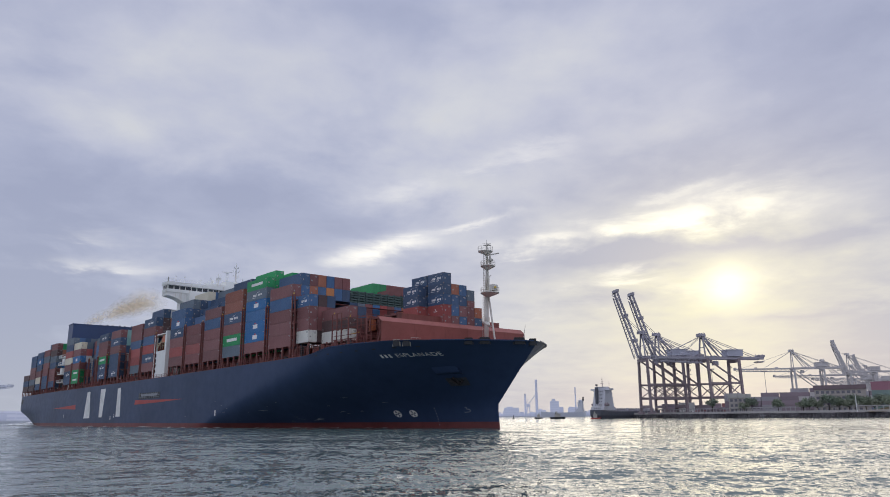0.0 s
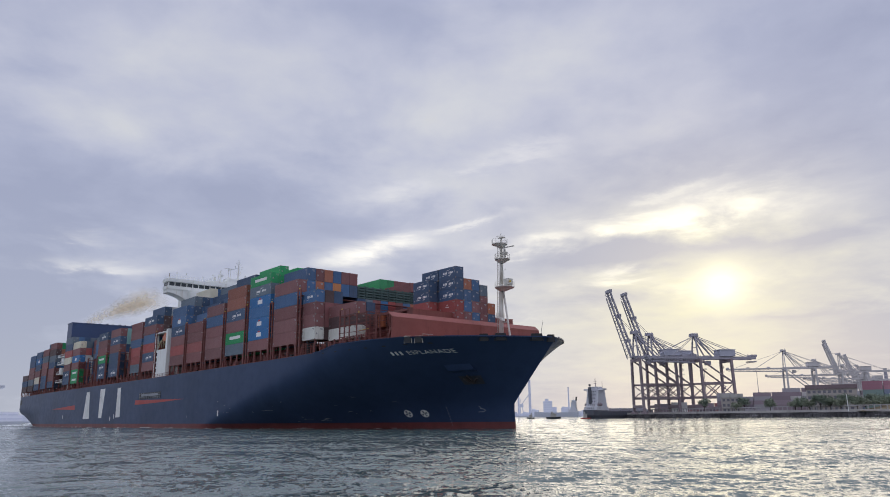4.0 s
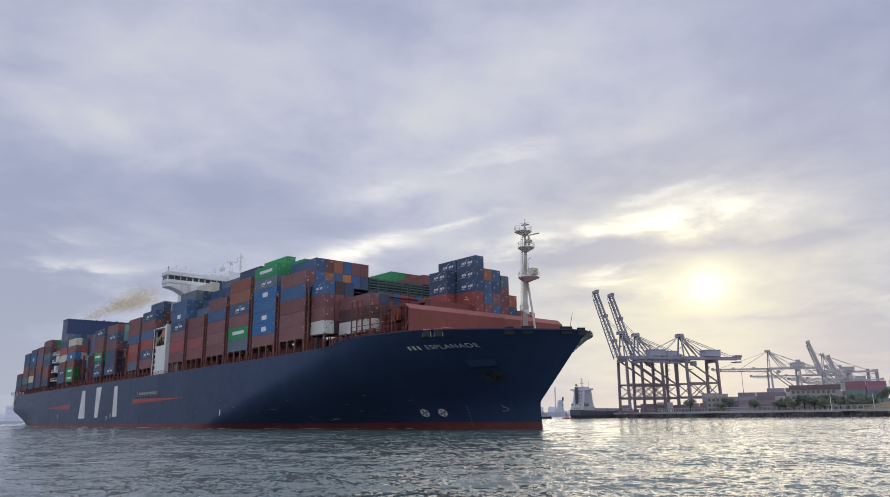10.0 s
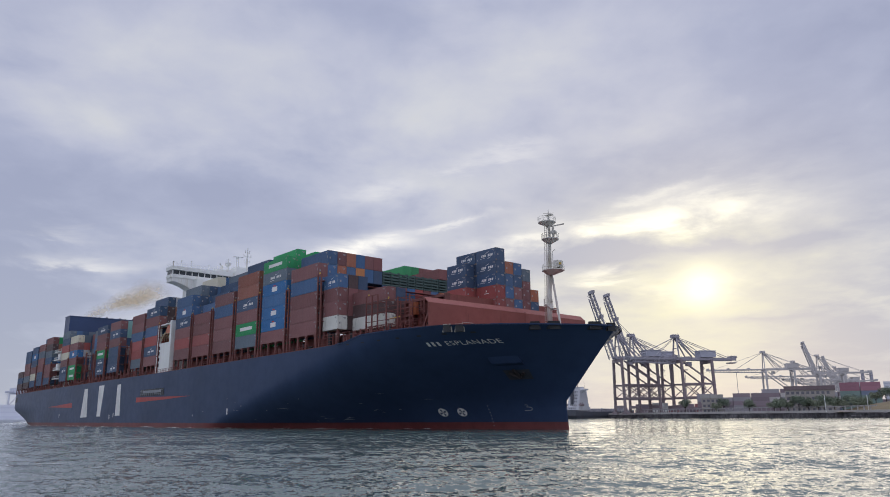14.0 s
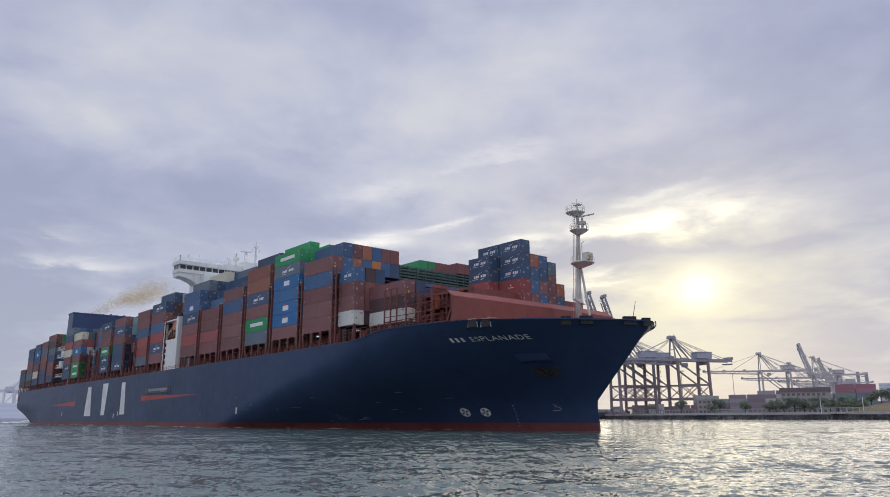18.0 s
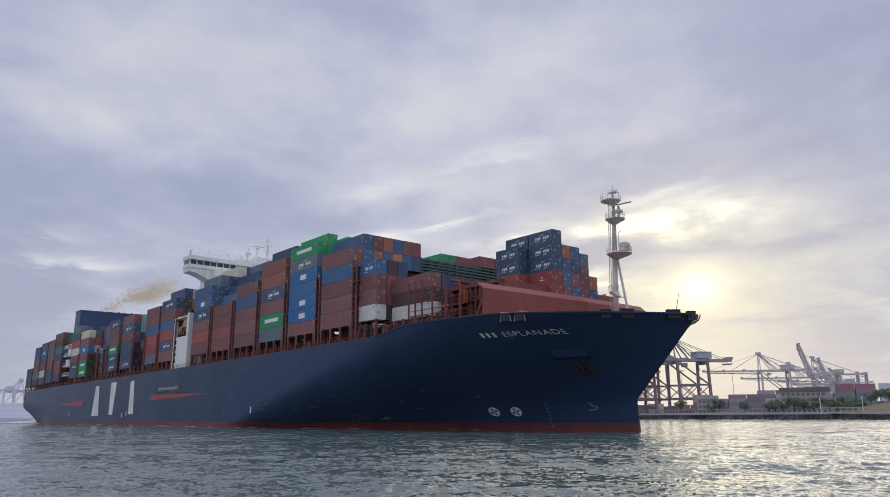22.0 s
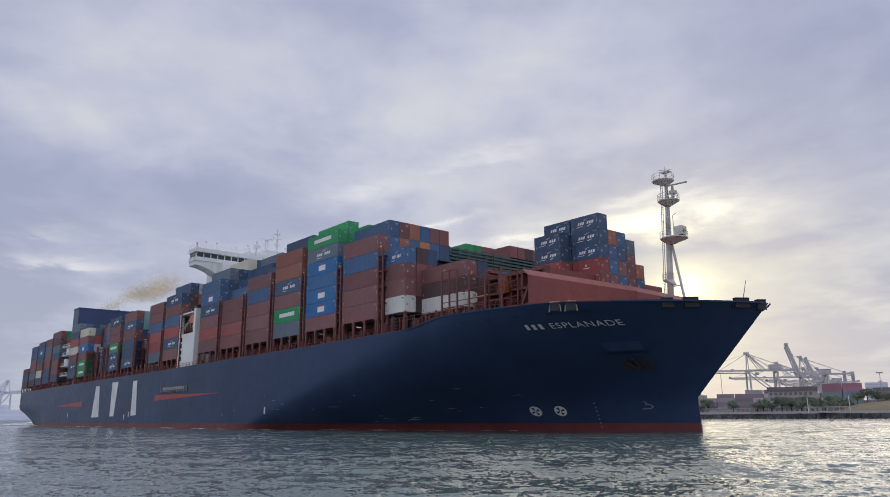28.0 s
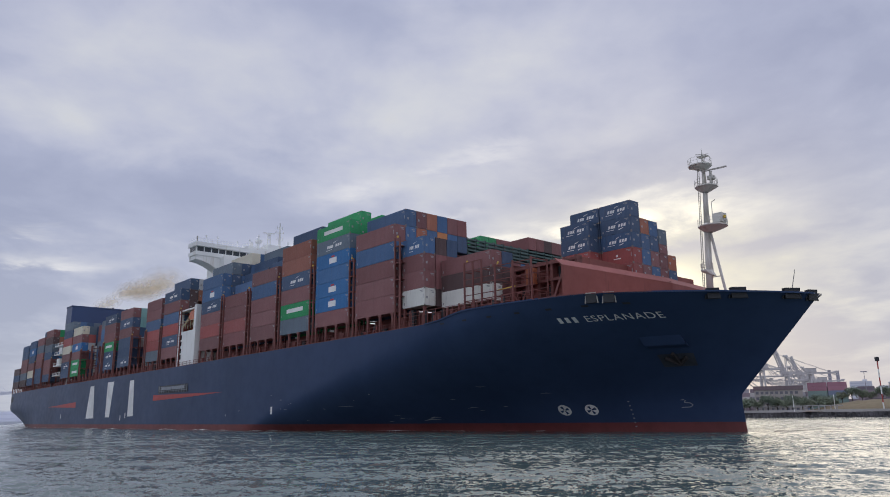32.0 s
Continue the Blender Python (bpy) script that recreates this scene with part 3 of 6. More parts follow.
# bay: aft edge, base, colours of the starboard row from the bottom up with marked ones in capitals, tier height, tops of the inner rows in tiers, first row
BAYS = [
    (295.2, 20.4, "brown brown brown blue brown", 3.22, [6] * 7 + [4] * 13, 0),
    (280.8, 20.2, "brown SKY SKY sky SKY SLATE GREEN", 2.91, [7, 8, 7, 8, 7, 7, 6, 6] + [6, 6, 6, 6, 6, 7] + [8, 8, 8] + [8, 8, 7], 0),
    (266.3, 20.0, "slate GREEN brown NAVY russet russet", 3.2, [6, 7] + [6] * 18, 0),
    (252.0, 19.8, "brown brown brown blue brown", 3.2, [5, 5, 6, 6, 7, 7] + [7] * 14, 0),
    (237.5, 19.8, "brown red brown brown", 3.1, [4, 5, 6, 7, 8] + [7] * 15, 0),
    (223.2, 19.8, "brown red brown NAVY BLUE blue", 3.15, [6, 7, 7, 8, 8] + [7] * 15, 0),
    (196.0, 19.4, "brown NAVY red blue brown NAVY", 3.2, [6, 7] + [7] * 18, 0),
    (181.7, 19.4, "slate red red blue brown brown", 3.05, [6] * 20, 0),
    (169.2, 19.4, "", 3.1, [0, 0, 6, 6] + [6] * 16, 1),
    (156.6, 19.3, "NAVY navy navy brown NAVY brown", 3.1, [6] * 20, 0),
    (140.2, 19.2, "NAVY NAVY GREEN brown brown NAVY", 3.1, [6] * 20, 0),
    (127.4, 19.2, "", 3.1, [0, 6] + [6] * 18, 1),
    (114.4, 19.2, "", 3.1, [0, 0, 6] + [7] * 17, 1),
    (100.2, 19.0, "GREEN GREEN brown SKY brown cream", 3.1, [6] * 20, 0),
    (86.4, 19.0, "navy NAVY brown cream red navy slate", 3.1, [7, 7] + [7] * 18, 0),
    (56.6, 18.8, "navy brown brown navy slate dark brown", 3.1, [7, 7] + [7] * 18, 0),
    (42.2, 18.6, "navy navy brown brown slate brown", 3.3, [6, 7] + [7] * 18, 0),
    (27.8, 18.4, "navy cream brown navy SKY navy", 3.3, [6] + [6] * 19, 0),
    (13.4, 18.2, "dark slate brown brown navy navy", 3.15, [6] * 20, 0),
    (-1.0, 18.0, "dark navy dark", 3.1, [3] * 20, 0),
]
NEAR = 195.0
for xa, base, outer, th, tops, first in BAYS:
    cols = outer.split()
    near = xa > NEAR
    ahead = [b for b in BAYS if b[0] > xa]
    ahead = min(ahead, key=lambda b: b[0]) if ahead else None
    for r in range(20):
        n = tops[r] if r or not cols else len(cols)
        for k in range(n):
            top = k >= n - 2
            shown = r == 0 or (r == 1) or top or (r == 2 and first)
            # rows that stand higher than the bay before them, or than the row outside them, are seen too
            if not shown and ahead is not None and k >= ahead[4][r] - 1:
                shown = True
            if not shown and r and k >= tops[r - 1] - 1:
                shown = True
            if not shown:
                continue
            mark = 0
            if r == 0 and cols:
                c = cols[k]
                if c.isupper():
                    c = c.lower()
                    mark = MARKED.get(c, 1)
            else:
                c = rng.choice(MIXED)
                if xa in (223.2, 237.5):
                    c = rng.choice(["navy", "blue", "blue", "navy", "brown", "slate", "blue"])
                if xa == 280.8 and k >= 6:
                    c = "green"
                if xa == 266.3 and r == 1 and k >= 5:
                    c = "navy"
                if xa == 223.2 and k == 7 and r == 3:
                    c = "cream"
                if xa == 295.2 and k >= 3 and r < 7:
                    c = {5: ["blue", "blue", "brown", "rust", "blue", "brown", "brown"], 4: ["brown", "blue", "rust", "blue", "orange", "blue", "navy"], 3: ["blue", "sky", "sky", "blue", "blue", "brown", "brown"]}[k][r]
            if xa == 280.8 and r > 13:
                c = "green" if r < 16 else "brown"
            step = 2.80 if xa == 280.8 and r else th
            z = base + k * step
            if near and r < 3 or r == 0:
                container(xa, row_y(r), z, c, 12.19, step - 0.06, mark)
            else:
                rest(xa, row_y(r), z, c, 12.19, step - 0.06)
# the foremost starboard stacks
for k, (c, mk) in enumerate((("white", 0), ("brown", 0), ("brown", 0), ("blue", 1))):
    container(308.6, -24.3, 20.9 + k * 3.02, c, 6.06, 3.0, mk)
for k, c in enumerate(("white", "dark", "brown")):
    container(314.8, -20.6, 20.6 + k * 2.75, c, 12.19, 2.72, 0)
for r in range(8):
    for k in range(3 if r < 1 else 2):
        rest(314.8, -18.0 + r * PITCH, 20.6 + k * 2.75, rng.choice(["brown", "dark", "brown", "navy"]), 12.19, 2.72)
for r in range(4):
    for k in range(4 - r // 2):
        rest(308.6, -21.7 + r * PITCH, 20.9 + k * 3.02, rng.choice(["navy", "brown", "dark"]), 6.06, 3.0)
# stacked empty flat racks across the port half of the fore bay
def flat_racks():
    for r in range(7, 20):
        bm = bmesh.new()
        y = row_y(r)
        for k in range(5):
            z = 33.3 + k * 0.70
            for yy in (y + 0.05, y + 2.2):
                box(bm, 295.2, 307.4, yy, yy + 0.2, z, z + 0.34)
            for q in range(7):
                box(bm, 295.3 + q * 1.95, 295.6 + q * 1.95, y + 0.25, y + 2.2, z + 0.05, z + 0.3)
            box(bm, 307.1, 307.45, y + 0.05, y + 2.4, z, z + 0.34)
        for x in (295.3, 307.1):
            for yy in (y + 0.06, y + 2.2):
                box(bm, x, x + 0.2, yy, yy + 0.18, 32.95, 36.7)
        part("flat_rack", bm, M_RACK, ship, "stack of dark green empty flat racks")


for r in range(14, 19):
    rest(295.2, row_y(r), 36.75, ("brown", "dark", "brown")[r % 3], 12.19, 2.6)
M_RACK = material("rack_green", (0.060, 0.105, 0.098), 0.6, 0, 1.5, 0.2)
flat_racks()
# fore stack right behind the mast
FORE = [(329.9, -6.5, "brown brown red NAVY NAVY", 6.06), (330.1, -3.95, "brown brown red navy NAVY NAVY", 6.06), (336.4, -3.95, "brown red RED NAVY NAVY NAVY", 6.06)]
FZ, FT = 21.05, 2.6
for x, y, cols, L in FORE:
    for k, c in enumerate(cols.split()):
        container(x, y, FZ + k * FT, c.lower(), L, FT - 0.04, (4 if c == "NAVY" else 5) if c.isupper() else 0)
for r, cols in enumerate(("brown brown blue blue rust", "brown blue brown navy blue", "brown brown brown", "brown navy rust")):
    for k, c in enumerate(cols.split()):
        for x in (330.1, 336.4):
            container(x, -1.43 + r * PITCH, FZ + k * FT, c, 6.06, FT - 0.04)
for x in (330.1, 336.4):
    container(x, 3.7, FZ + 3 * FT, "brown", 6.06, 1.5)
    container(x, 3.7, FZ + 3 * FT + 1.55, "slate", 6.06, FT)


def build_rest():
    for colour, items in REST.items():
        if not items:
            continue
        verts, faces = [], []
        for x, y, z, L, h in items:
            o = len(verts)
            w = 2.44
            verts += [(x, y, z), (x + L, y, z), (x + L, y + w, z), (x, y + w, z), (x, y, z + h), (x + L, y, z + h), (x + L, y + w, z + h), (x, y + w, z + h)]
            faces += [tuple(o + i for i in f) for f in ((3, 2, 1, 0), (4, 5, 6, 7), (0, 1, 5, 4), (1, 2, 6, 5), (2, 3, 7, 6), (3, 0, 4, 7))]
        me = bpy.data.meshes.new("stacked_cargo")
        me.from_pydata(verts, [], faces)
        me.materials.append(BOXI[colour])
        ob = new("stacked_cargo", me)
        ob.parent = ship
        tagged(ob, "inner stacks of " + LABELS[colour].replace("container", "containers"), kind="stuff")


build_rest()


def lashing(x, base, top, half=25.3):
    """A lashing bridge across the ship in the gap between two bays."""
    bm = bmesh.new()
    for s in (-1, 1):
        for dx in (0.35, 1.75):
            beam(bm, (x + dx, s * half, deck_z(x)), (x + dx, s * half, top), 0.30)
            beam(bm, (x + dx, s * (half - 2.5), deck_z(x)), (x + dx, s * (half - 2.5), top), 0.24)
        for z in np.arange(base + 2.6, top + 0.1, 3.0):
            beam(bm, (x + 0.35, s * half, z), (x + 1.75, s * half, z), 0.16)
    for z in np.arange(base + 2.6, top + 0.1, 3.0):
        box(bm, x + 0.3, x + 1.8, -half, half, z, z + 0.12)
    ob = part("lashing_bridge", bm, M_LASH, ship, "oxide red steel lashing bridge")
    bm = bmesh.new()
    box(bm, x + 0.92, x + 1.18, -half - 0.1, -half + 0.15, top, top + 0.34)
    part("floodlight", bm, M_YELLOW, ob, "small yellow floodlight")


for xa, base, outer, th, tops, first in BAYS:
    if xa > 20:
        lashing(xa + 12.19, base, base + th * (4 if xa > 190 else 3) + 0.3)


def pillars():
    """Stub pillars that carry the outer stacks over the side passage, and the hatch coaming behind them."""
    bm = bmesh.new()
    box(bm, 0.4, 0.9, -0.35, 0.0, 0, 3.0)
    box(bm, 0.2, 1.1, -0.4, 0.05, 2.75, 3.05)
    me = finish("pillar", bm, M_LASH)
    for xa, base, outer, th, tops, first in BAYS:
        bm = bmesh.new()
        box(bm, xa - 0.2, xa + 12.4, -20.4, 20.4, deck_z(xa) - 0.4, base - 0.03)
        part("hatch_coaming", bm, M_DECK, ship, "oxide red hatch coaming")
    for xa, base, outer, th, tops, first in BAYS:
        for s in (-1,):
            for k in range(4):
                x = xa - 0.3 + k * 3.75
                p = new("pillar", me)
                p.parent = ship
                p.matrix_basis = Matrix.LocRotScale((x, -24.85, deck_z(x)), None, (1, 1, (base - deck_z(x)) / 3.05))
    bm = bmesh.new()
    for x in np.arange(14, 312, 2.4):
        z = deck_z(x)
        beam(bm, (x, -25.3, z), (x, -25.3, z + 1.1), 0.07)
    for dz in (0.55, 1.1):
        for x in range(14, 312, 12):
            beam(bm, (x, -25.3, deck_z(x) + dz), (x + 12, -25.3, deck_z(x + 12) + dz), 0.06)
    part("side_railing", bm, M_LASH, ship, "thin oxide red side railing")
    # pipes, boxes and lashing gear in the side passage
    bm = bmesh.new()
    r = random.Random(9)
    for k in range(170):
        x = r.uniform(16, 306)
        z = deck_z(x)
        y = -min(half_breadth(x, z) - 0.8, 24.2) + r.uniform(0, 0.7)
        h = r.uniform(0.4, 1.9)
        box(bm, x, x + r.uniform(0.3, 1.6), y, y + r.uniform(0.2, 0.6), z, z + h, r.choice((0, 0, 1, 2)))
    tagged(part("deck_gear", bm, [M_LASH, M_BLACK, M_DECK], ship, "clutter of deck gear and lashing boxes"), kind="stuff")


pillars()


def island():
    """The white lifeboat trunk, the full-width navigation bridge and its masts."""
    bm = bmesh.new()
    box(bm, 208.4, 209.4, -25.3, -24.3, 16.6, 31.8)
    box(bm, 218.8, 220.2, -25.3, -24.0, 16.6, 32.6)
    box(bm, 209.4, 218.8, -25.1, -24.4, 16.6, 26.0)
    box(bm, 208.6, 219.6, -21.0, -20.4, 16.6, 31.6)
    box(bm, 208.4, 220.0, -25.2, -20.6, 31.6, 32.0)
    box(bm, 209, 220.4, -18.5, 18.5, 17, 46.5)
    trunk = part("accommodation_block", bm, M_SHIPWHITE, ship, "white steel accommodation block and lifeboat trunk")
    bm = bmesh.new()
    prism(bm, [(213.6, 29.9), (214.2, 29.0), (218.6, 29.0), (219.6, 29.9), (219.2, 31.1), (217.6, 31.7), (214.6, 31.4)], -24.6, -21.5)
    boat = part("lifeboat", bm, M_ORANGE, trunk, "enclosed orange lifeboat")
    bm = bmesh.new()
    for x in (211.2, 217.2):
        beam(bm, (x, -25.0, 27.4), (x, -22.5, 32.2), 0.35)
    for k in range(5):
        beam(bm, (210.6 + k * 1.8, -25.0, 26.6), (210.6 + k * 1.8, -25.0, 28.8), 0.10)
    beam(bm, (210.6, -25.0, 28.8), (218, -25.0, 28.8), 0.10)
    part("davit", bm, M_CREAMGEAR, trunk, "cream lifeboat davits and rail")
    bm = bmesh.new()
    for k in range(4):
        box(bm, 210.0, 210.8, -25.16, -25.09, 18.5 + k * 1.8, 19.7 + k * 1.8)
    part("trunk_window", bm, M_GLASS, trunk)
    # the bridge: a box girder with swept supports under its wings
    bm = bmesh.new()
    box(bm, 212.6, 217.6, -25.6, 25.6, 46.6, 47.7)
    box(bm, 212.9, 217.2, -25.4, 25.4, 47.7, 49.1)
    box(bm, 212.4, 217.9, -25.7, 25.7, 49.1, 50.3)
    bridge = part("navigation_bridge", bm, M_SHIPWHITE, ship, "full-width white navigation bridge with a window band")
    for s in (-1, 1):
        bm = bmesh.new()
        pts = [(-25.4, 46.6), (-25.4, 45.4), (-23.8, 45.2), (-21.5, 44.5), (-19.0, 43.2), (-17.0, 41.2), (-16.0, 38.5), (-16.0, 46.6)]
        a = [bm.verts.new((212.8, s * -y, z)) for y, z in pts]
        b = [bm.verts.new((217.4, s * -y, z)) for y, z in pts]
        bm.faces.new(a)
        bm.faces.new(b)
        for i in range(len(pts)):
            j = (i + 1) % len(pts)
            bm.faces.new((a[i], a[j], b[j], b[i]))
        part("wing_support", bm, M_SHIPWHITE, bridge, "curved white bracket under the bridge wing")
    for k in range(24):
        y = -25.0 + k * 2.09
        bm = bmesh.new()
        box(bm, 217.15, 217.26, y, y + 1.75, 47.8, 49.0)
        part("window", bm, M_GLASS, bridge)
    for k in range(2):
        bm = bmesh.new()
        box(bm, 213.2 + k * 2.0, 214.9 + k * 2.0, -25.46, -25.36, 47.8, 49.0)
        part("window", bm, M_GLASS, bridge)
    bm = bmesh.new()
    for k in range(35):
        beam(bm, (217.6, -25.5 + k * 1.5, 50.3), (217.6, -25.5 + k * 1.5, 51.4), 0.06)
    for z in (50.85, 51.4):
        beam(bm, (217.6, -25.5, z), (217.6, 25.5, z), 0.06)
        beam(bm, (212.6, -25.5, z), (217.6, -25.5, z), 0.06)
    part("bridge_railing", bm, M_SHIPWHITE, bridge)
    bm = bmesh.new()
    box(bm, 211.5, 217.0, -11, 11, 50.3, 51.2)
    box(bm, 212.0, 216.6, -3.6, 5.5, 51.2, 52.8)
    tube(bm, (215, 0.9, 52.8), (215, 0.9, 60.4), 0.42, 0.16, 8)
    for z, w in ((55.2, 0.9), (57.2, 1.3), (58.6, 0.8)):
        beam(bm, (215, 0.9 - w, z), (215, 0.9 + w, z), 0.15)
        for s in (-1, 1):
            tube(bm, (215, 0.9 + s * w, z), (215, 0.9 + s * w, z + 0.8), 0.14, 0.10, 6)
    # scanner on its trestle
    for dy in (-0.55, 0.55):
        beam(bm, (215, -2.6 + dy, 51.2), (215, -2.6 + dy * 0.6, 56.0), 0.20)
    for z in (53.4, 54.8):
        beam(bm, (215, -3.1, z), (215, -2.1, z), 0.14)
    box(bm, 214.6, 215.4, -3.0, -2.2, 55.9, 56.4)
    beam(bm, (215, -4.4, 56.55), (215, -0.6, 56.75), 0.26)
    # dome post
    tube(bm, (215, -5.9, 51.2), (215, -5.9, 55.6), 0.34, 0.20, 8)
    box(bm, 214.4, 215.6, -6.7, -5.1, 53.2, 54.1)
    beam(bm, (215, -6.6, 54.8), (215, -5.2, 54.8), 0.14)
    tube(bm, (214.6, -8.0, 51.2), (214.6, -8.0, 52.0), 0.25, 0.25, 8)
    tube(bm, (214.6, -8.0, 52.0), (214.6, -8.0, 53.1), 0.62, 0.40, 10)
    for y, h in ((-22.2, 2.5), (-18.9, 2.6), (-13.0, 2.0), (-10.0, 2.0), (-9.2, 3.2), (-7.0, 2.6), (-4.6, 2.4), (3.2, 4.2), (4.6, 3.4)):
        tube(bm, (216, y, 50.3), (216, y, 50.3 + h), 0.09, 0.05, 5)
        box(bm, 215.85, 216.15, y - 0.2, y + 0.2, 50.3 + h * 0.82, 50.3 + h)
    part("radar_mast", bm, M_SHIPWHITE, bridge, "white radar mast and aerials")
    bm = bmesh.new()
    tube(bm, (217.2, -25.2, 50.3), (217.2, -25.2, 51.9), 0.10, 0.26, 8)
    part("searchlight", bm, M_CAST, bridge)


island()


def funnel():
    bm = bmesh.new()
    box(bm, 71.8, 80.0, -21.8, 20.5, 41.5, 49.4)
    box(bm, 71.6, 80.2, -22.0, 20.7, 49.2, 49.6)
    f = part("funnel", bm, M_FUNNEL, ship, "wide dark navy funnel casing")
    bm = bmesh.new()
    box(bm, 73.8, 79.7, -20.2, 20.2, 17, 41.5)
    part("funnel_base", bm, M_SHIPWHITE, f, "white casing below the funnel")
    for k in range(6):
        bm = bmesh.new()
        tube(bm, (76 + (k % 2) * 1.6, -8 + k * 3.0, 49.5), (75.6 + (k % 2) * 1.6, -8 + k * 3.0, 50.1), 0.5, 0.5, 10)
        part("exhaust_pipe", bm, M_BLACK, f)
    bm = bmesh.new()
    for k, z in enumerate((20.5, 24.5, 29.0, 32.5)):
        box(bm, 72.5, 84.5, -25.0, -20.5, z, z + 0.35)
        for q in range(6):
            beam(bm, (73 + q * 2.2, -24.9, z), (73 + q * 2.2, -24.9, z + 1.3), 0.12)
        beam(bm, (72.6, -24.9, z + 1.3), (84.4, -24.9, z + 1.3), 0.12)
    box(bm, 76, 80, -24.6, -21, 24.8, 27.5)
    box(bm, 79, 83, -24.8, -21, 29.3, 31.8)
    part("engine_platform", bm, M_SHIPWHITE, f, "white platforms and stores by the funnel casing")


funnel()


M_ANCHOR = material("anchor_rusty", (0.030, 0.024, 0.024), 0.7, 0, 2.0, 0.3)


def forecastle():
    """Wave breaker, foremast, winches, fairleads and the passage structures before the foremost bays."""
    bm = bmesh.new()
    pts = [(343.4, -22.8, 17.2, 24.4), (345.0, -11.4, 17.2, 24.1), (346.6, 0.0, 17.2, 23.8), (345.0, 11.4, 17.2, 24.1), (343.4, 22.8, 17.2, 24.4)]
    bm_face, bm_lip = bmesh.new(), bmesh.new()
    for a, b in zip(pts, pts[1:]):
        for x0, x1, z0, z1, m in ((0.0, 0.0, 18.5, 1.15, bm_face), (0.0, -1.3, None, 0.0, bm_lip)):
            quad = []
            for p, dx, top in ((a, x0, False), (b, x0, False), (b, x1, True), (a, x1, True)):
                z = (p[3] - z1) if top else (z0 if z0 is not None else p[3] - 1.13)
                quad.append((p[0] + dx, p[1], z))
            fr = [m.verts.new(q) for q in quad]
            bk = [m.verts.new((q[0] - 0.22, q[1], q[2])) for q in quad]
            m.faces.new(fr)
            m.faces.new(bk[::-1])
            for i in range(4):
                k = (i + 1) % 4
                m.faces.new((fr[k], fr[i], bk[i], bk[k]))
    breaker = part("wave_breaker", bm_face, M_DECK, ship, "oxide red wave breaker across the forecastle")
    part("breaker_lip", bm_lip, M_DECK, breaker, "sloped upper lip")
    for k in range(11):
        y = -22.0 + k * 4.4
        x = 346.6 - 3.2 * abs(y) / 22.9
        bm = bmesh.new()
        beam(bm, (x - 3.2, y, 17.3), (x - 0.35, y, 23.0), 0.35)
        part("breaker_stay", bm, M_LASH, breaker)
    for y in (-14.0, -6.0, 6.0, 14.0):
        x = 346.6 - 3.2 * abs(y) / 22.9
        bm = bmesh.new()
        beam(bm, (x + 0.12, y - 1.6, 19.9), (x + 0.12, y + 1.6, 19.9), 0.08)
        for dy in (-1.6, 0.0, 1.6):
            beam(bm, (x + 0.12, y + dy, 18.6), (x + 0.12, y + dy, 19.9), 0.06)
        part("breaker_rail", bm, M_CAST, breaker)
    # foremast
    bm = bmesh.new()
    tube(bm, (352.7, 0, 17.6), (353.35, 0, 31.0), 0.54, 0.45, 14)
    tube(bm, (353.35, 0, 31.0), (353.6, 0, 37.2), 0.45, 0.32, 14)
    tube(bm, (353.6, 0, 37.2), (353.6, 0, 41.2), 0.32, 0.22, 12)
    tube(bm, (353.6, 0, 41.2), (353.6, 0, 43.0), 0.14, 0.06, 8)
    mast = part("foremast", bm, M_MAST, ship, "white tapered foremast with three platforms", True)
    for z, r, dx in ((30.2, 2.2, 0.7), (36.6, 1.75, 0.25), (40.2, 1.8, -0.5), (23.6, 0.9, -0.9)):
        bm = bmesh.new()
        c = (353.6 + dx, 0)
        a = [bm.verts.new((c[0] + r * math.cos(t), c[1] + r * math.sin(t), z)) for t in np.linspace(0, 2 * math.pi, 10, endpoint=False)]
        b = [bm.verts.new((v.co.x, v.co.y, z + 0.16)) for v in a]
        lo = [bm.verts.new((353.6 + 0.45 * math.cos(t), 0.45 * math.sin(t), z - 0.8)) for t in np.linspace(0, 2 * math.pi, 10, endpoint=False)]
        bm.faces.new(b)
        for i in range(10):
            j = (i + 1) % 10
            bm.faces.new((a[i], a[j], b[j], b[i]))
            bm.faces.new((lo[i], lo[j], a[j], a[i]))
        plat = part("platform", bm, M_MAST, mast, "white mast platform")
        bm = bmesh.new()
        ring = [(c[0] + r * 0.97 * math.cos(t), c[1] + r * 0.97 * math.sin(t)) for t in np.linspace(0, 2 * math.pi, 10, endpoint=False)]
        for i in range(10):
            p, q = ring[i], ring[(i + 1) % 10]
            beam(bm, (*p, z + 0.16), (*p, z + 1.2), 0.06)
            for dz in (0.7, 1.2):
                beam(bm, (*p, z + dz), (*q, z + dz), 0.035)
        part("railing", bm, M_MAST, plat)
    bm = bmesh.new()
    for s in (-0.25, 0.25):
        beam(bm, (351.75, s, 18), (352.75, s, 40.2), 0.07)
    for k in range(54):
        z = 18.3 + k * 0.4
        x = 351.75 + 1.0 * (z - 18) / 22.2
        beam(bm, (x, -0.25, z), (x, 0.25, z), 0.05)
    part("ladder", bm, M_CAST, mast, "thin steel ladder")
    bm = bmesh.new()
    beam(bm, (355.6, 0.2, 17.8), (353.7, 0.2, 29.4), 0.30)
    beam(bm, (353.1, 0.1, 22.6), (354.7, 0.2, 22.6), 0.14)
    part("mast_stay", bm, M_MAST, mast, "slanting mast strut")
    bm = bmesh.new()
    tube(bm, (354.9, -0.3, 37.0), (354.9, -0.3, 38.9), 0.28, 0.22, 8)
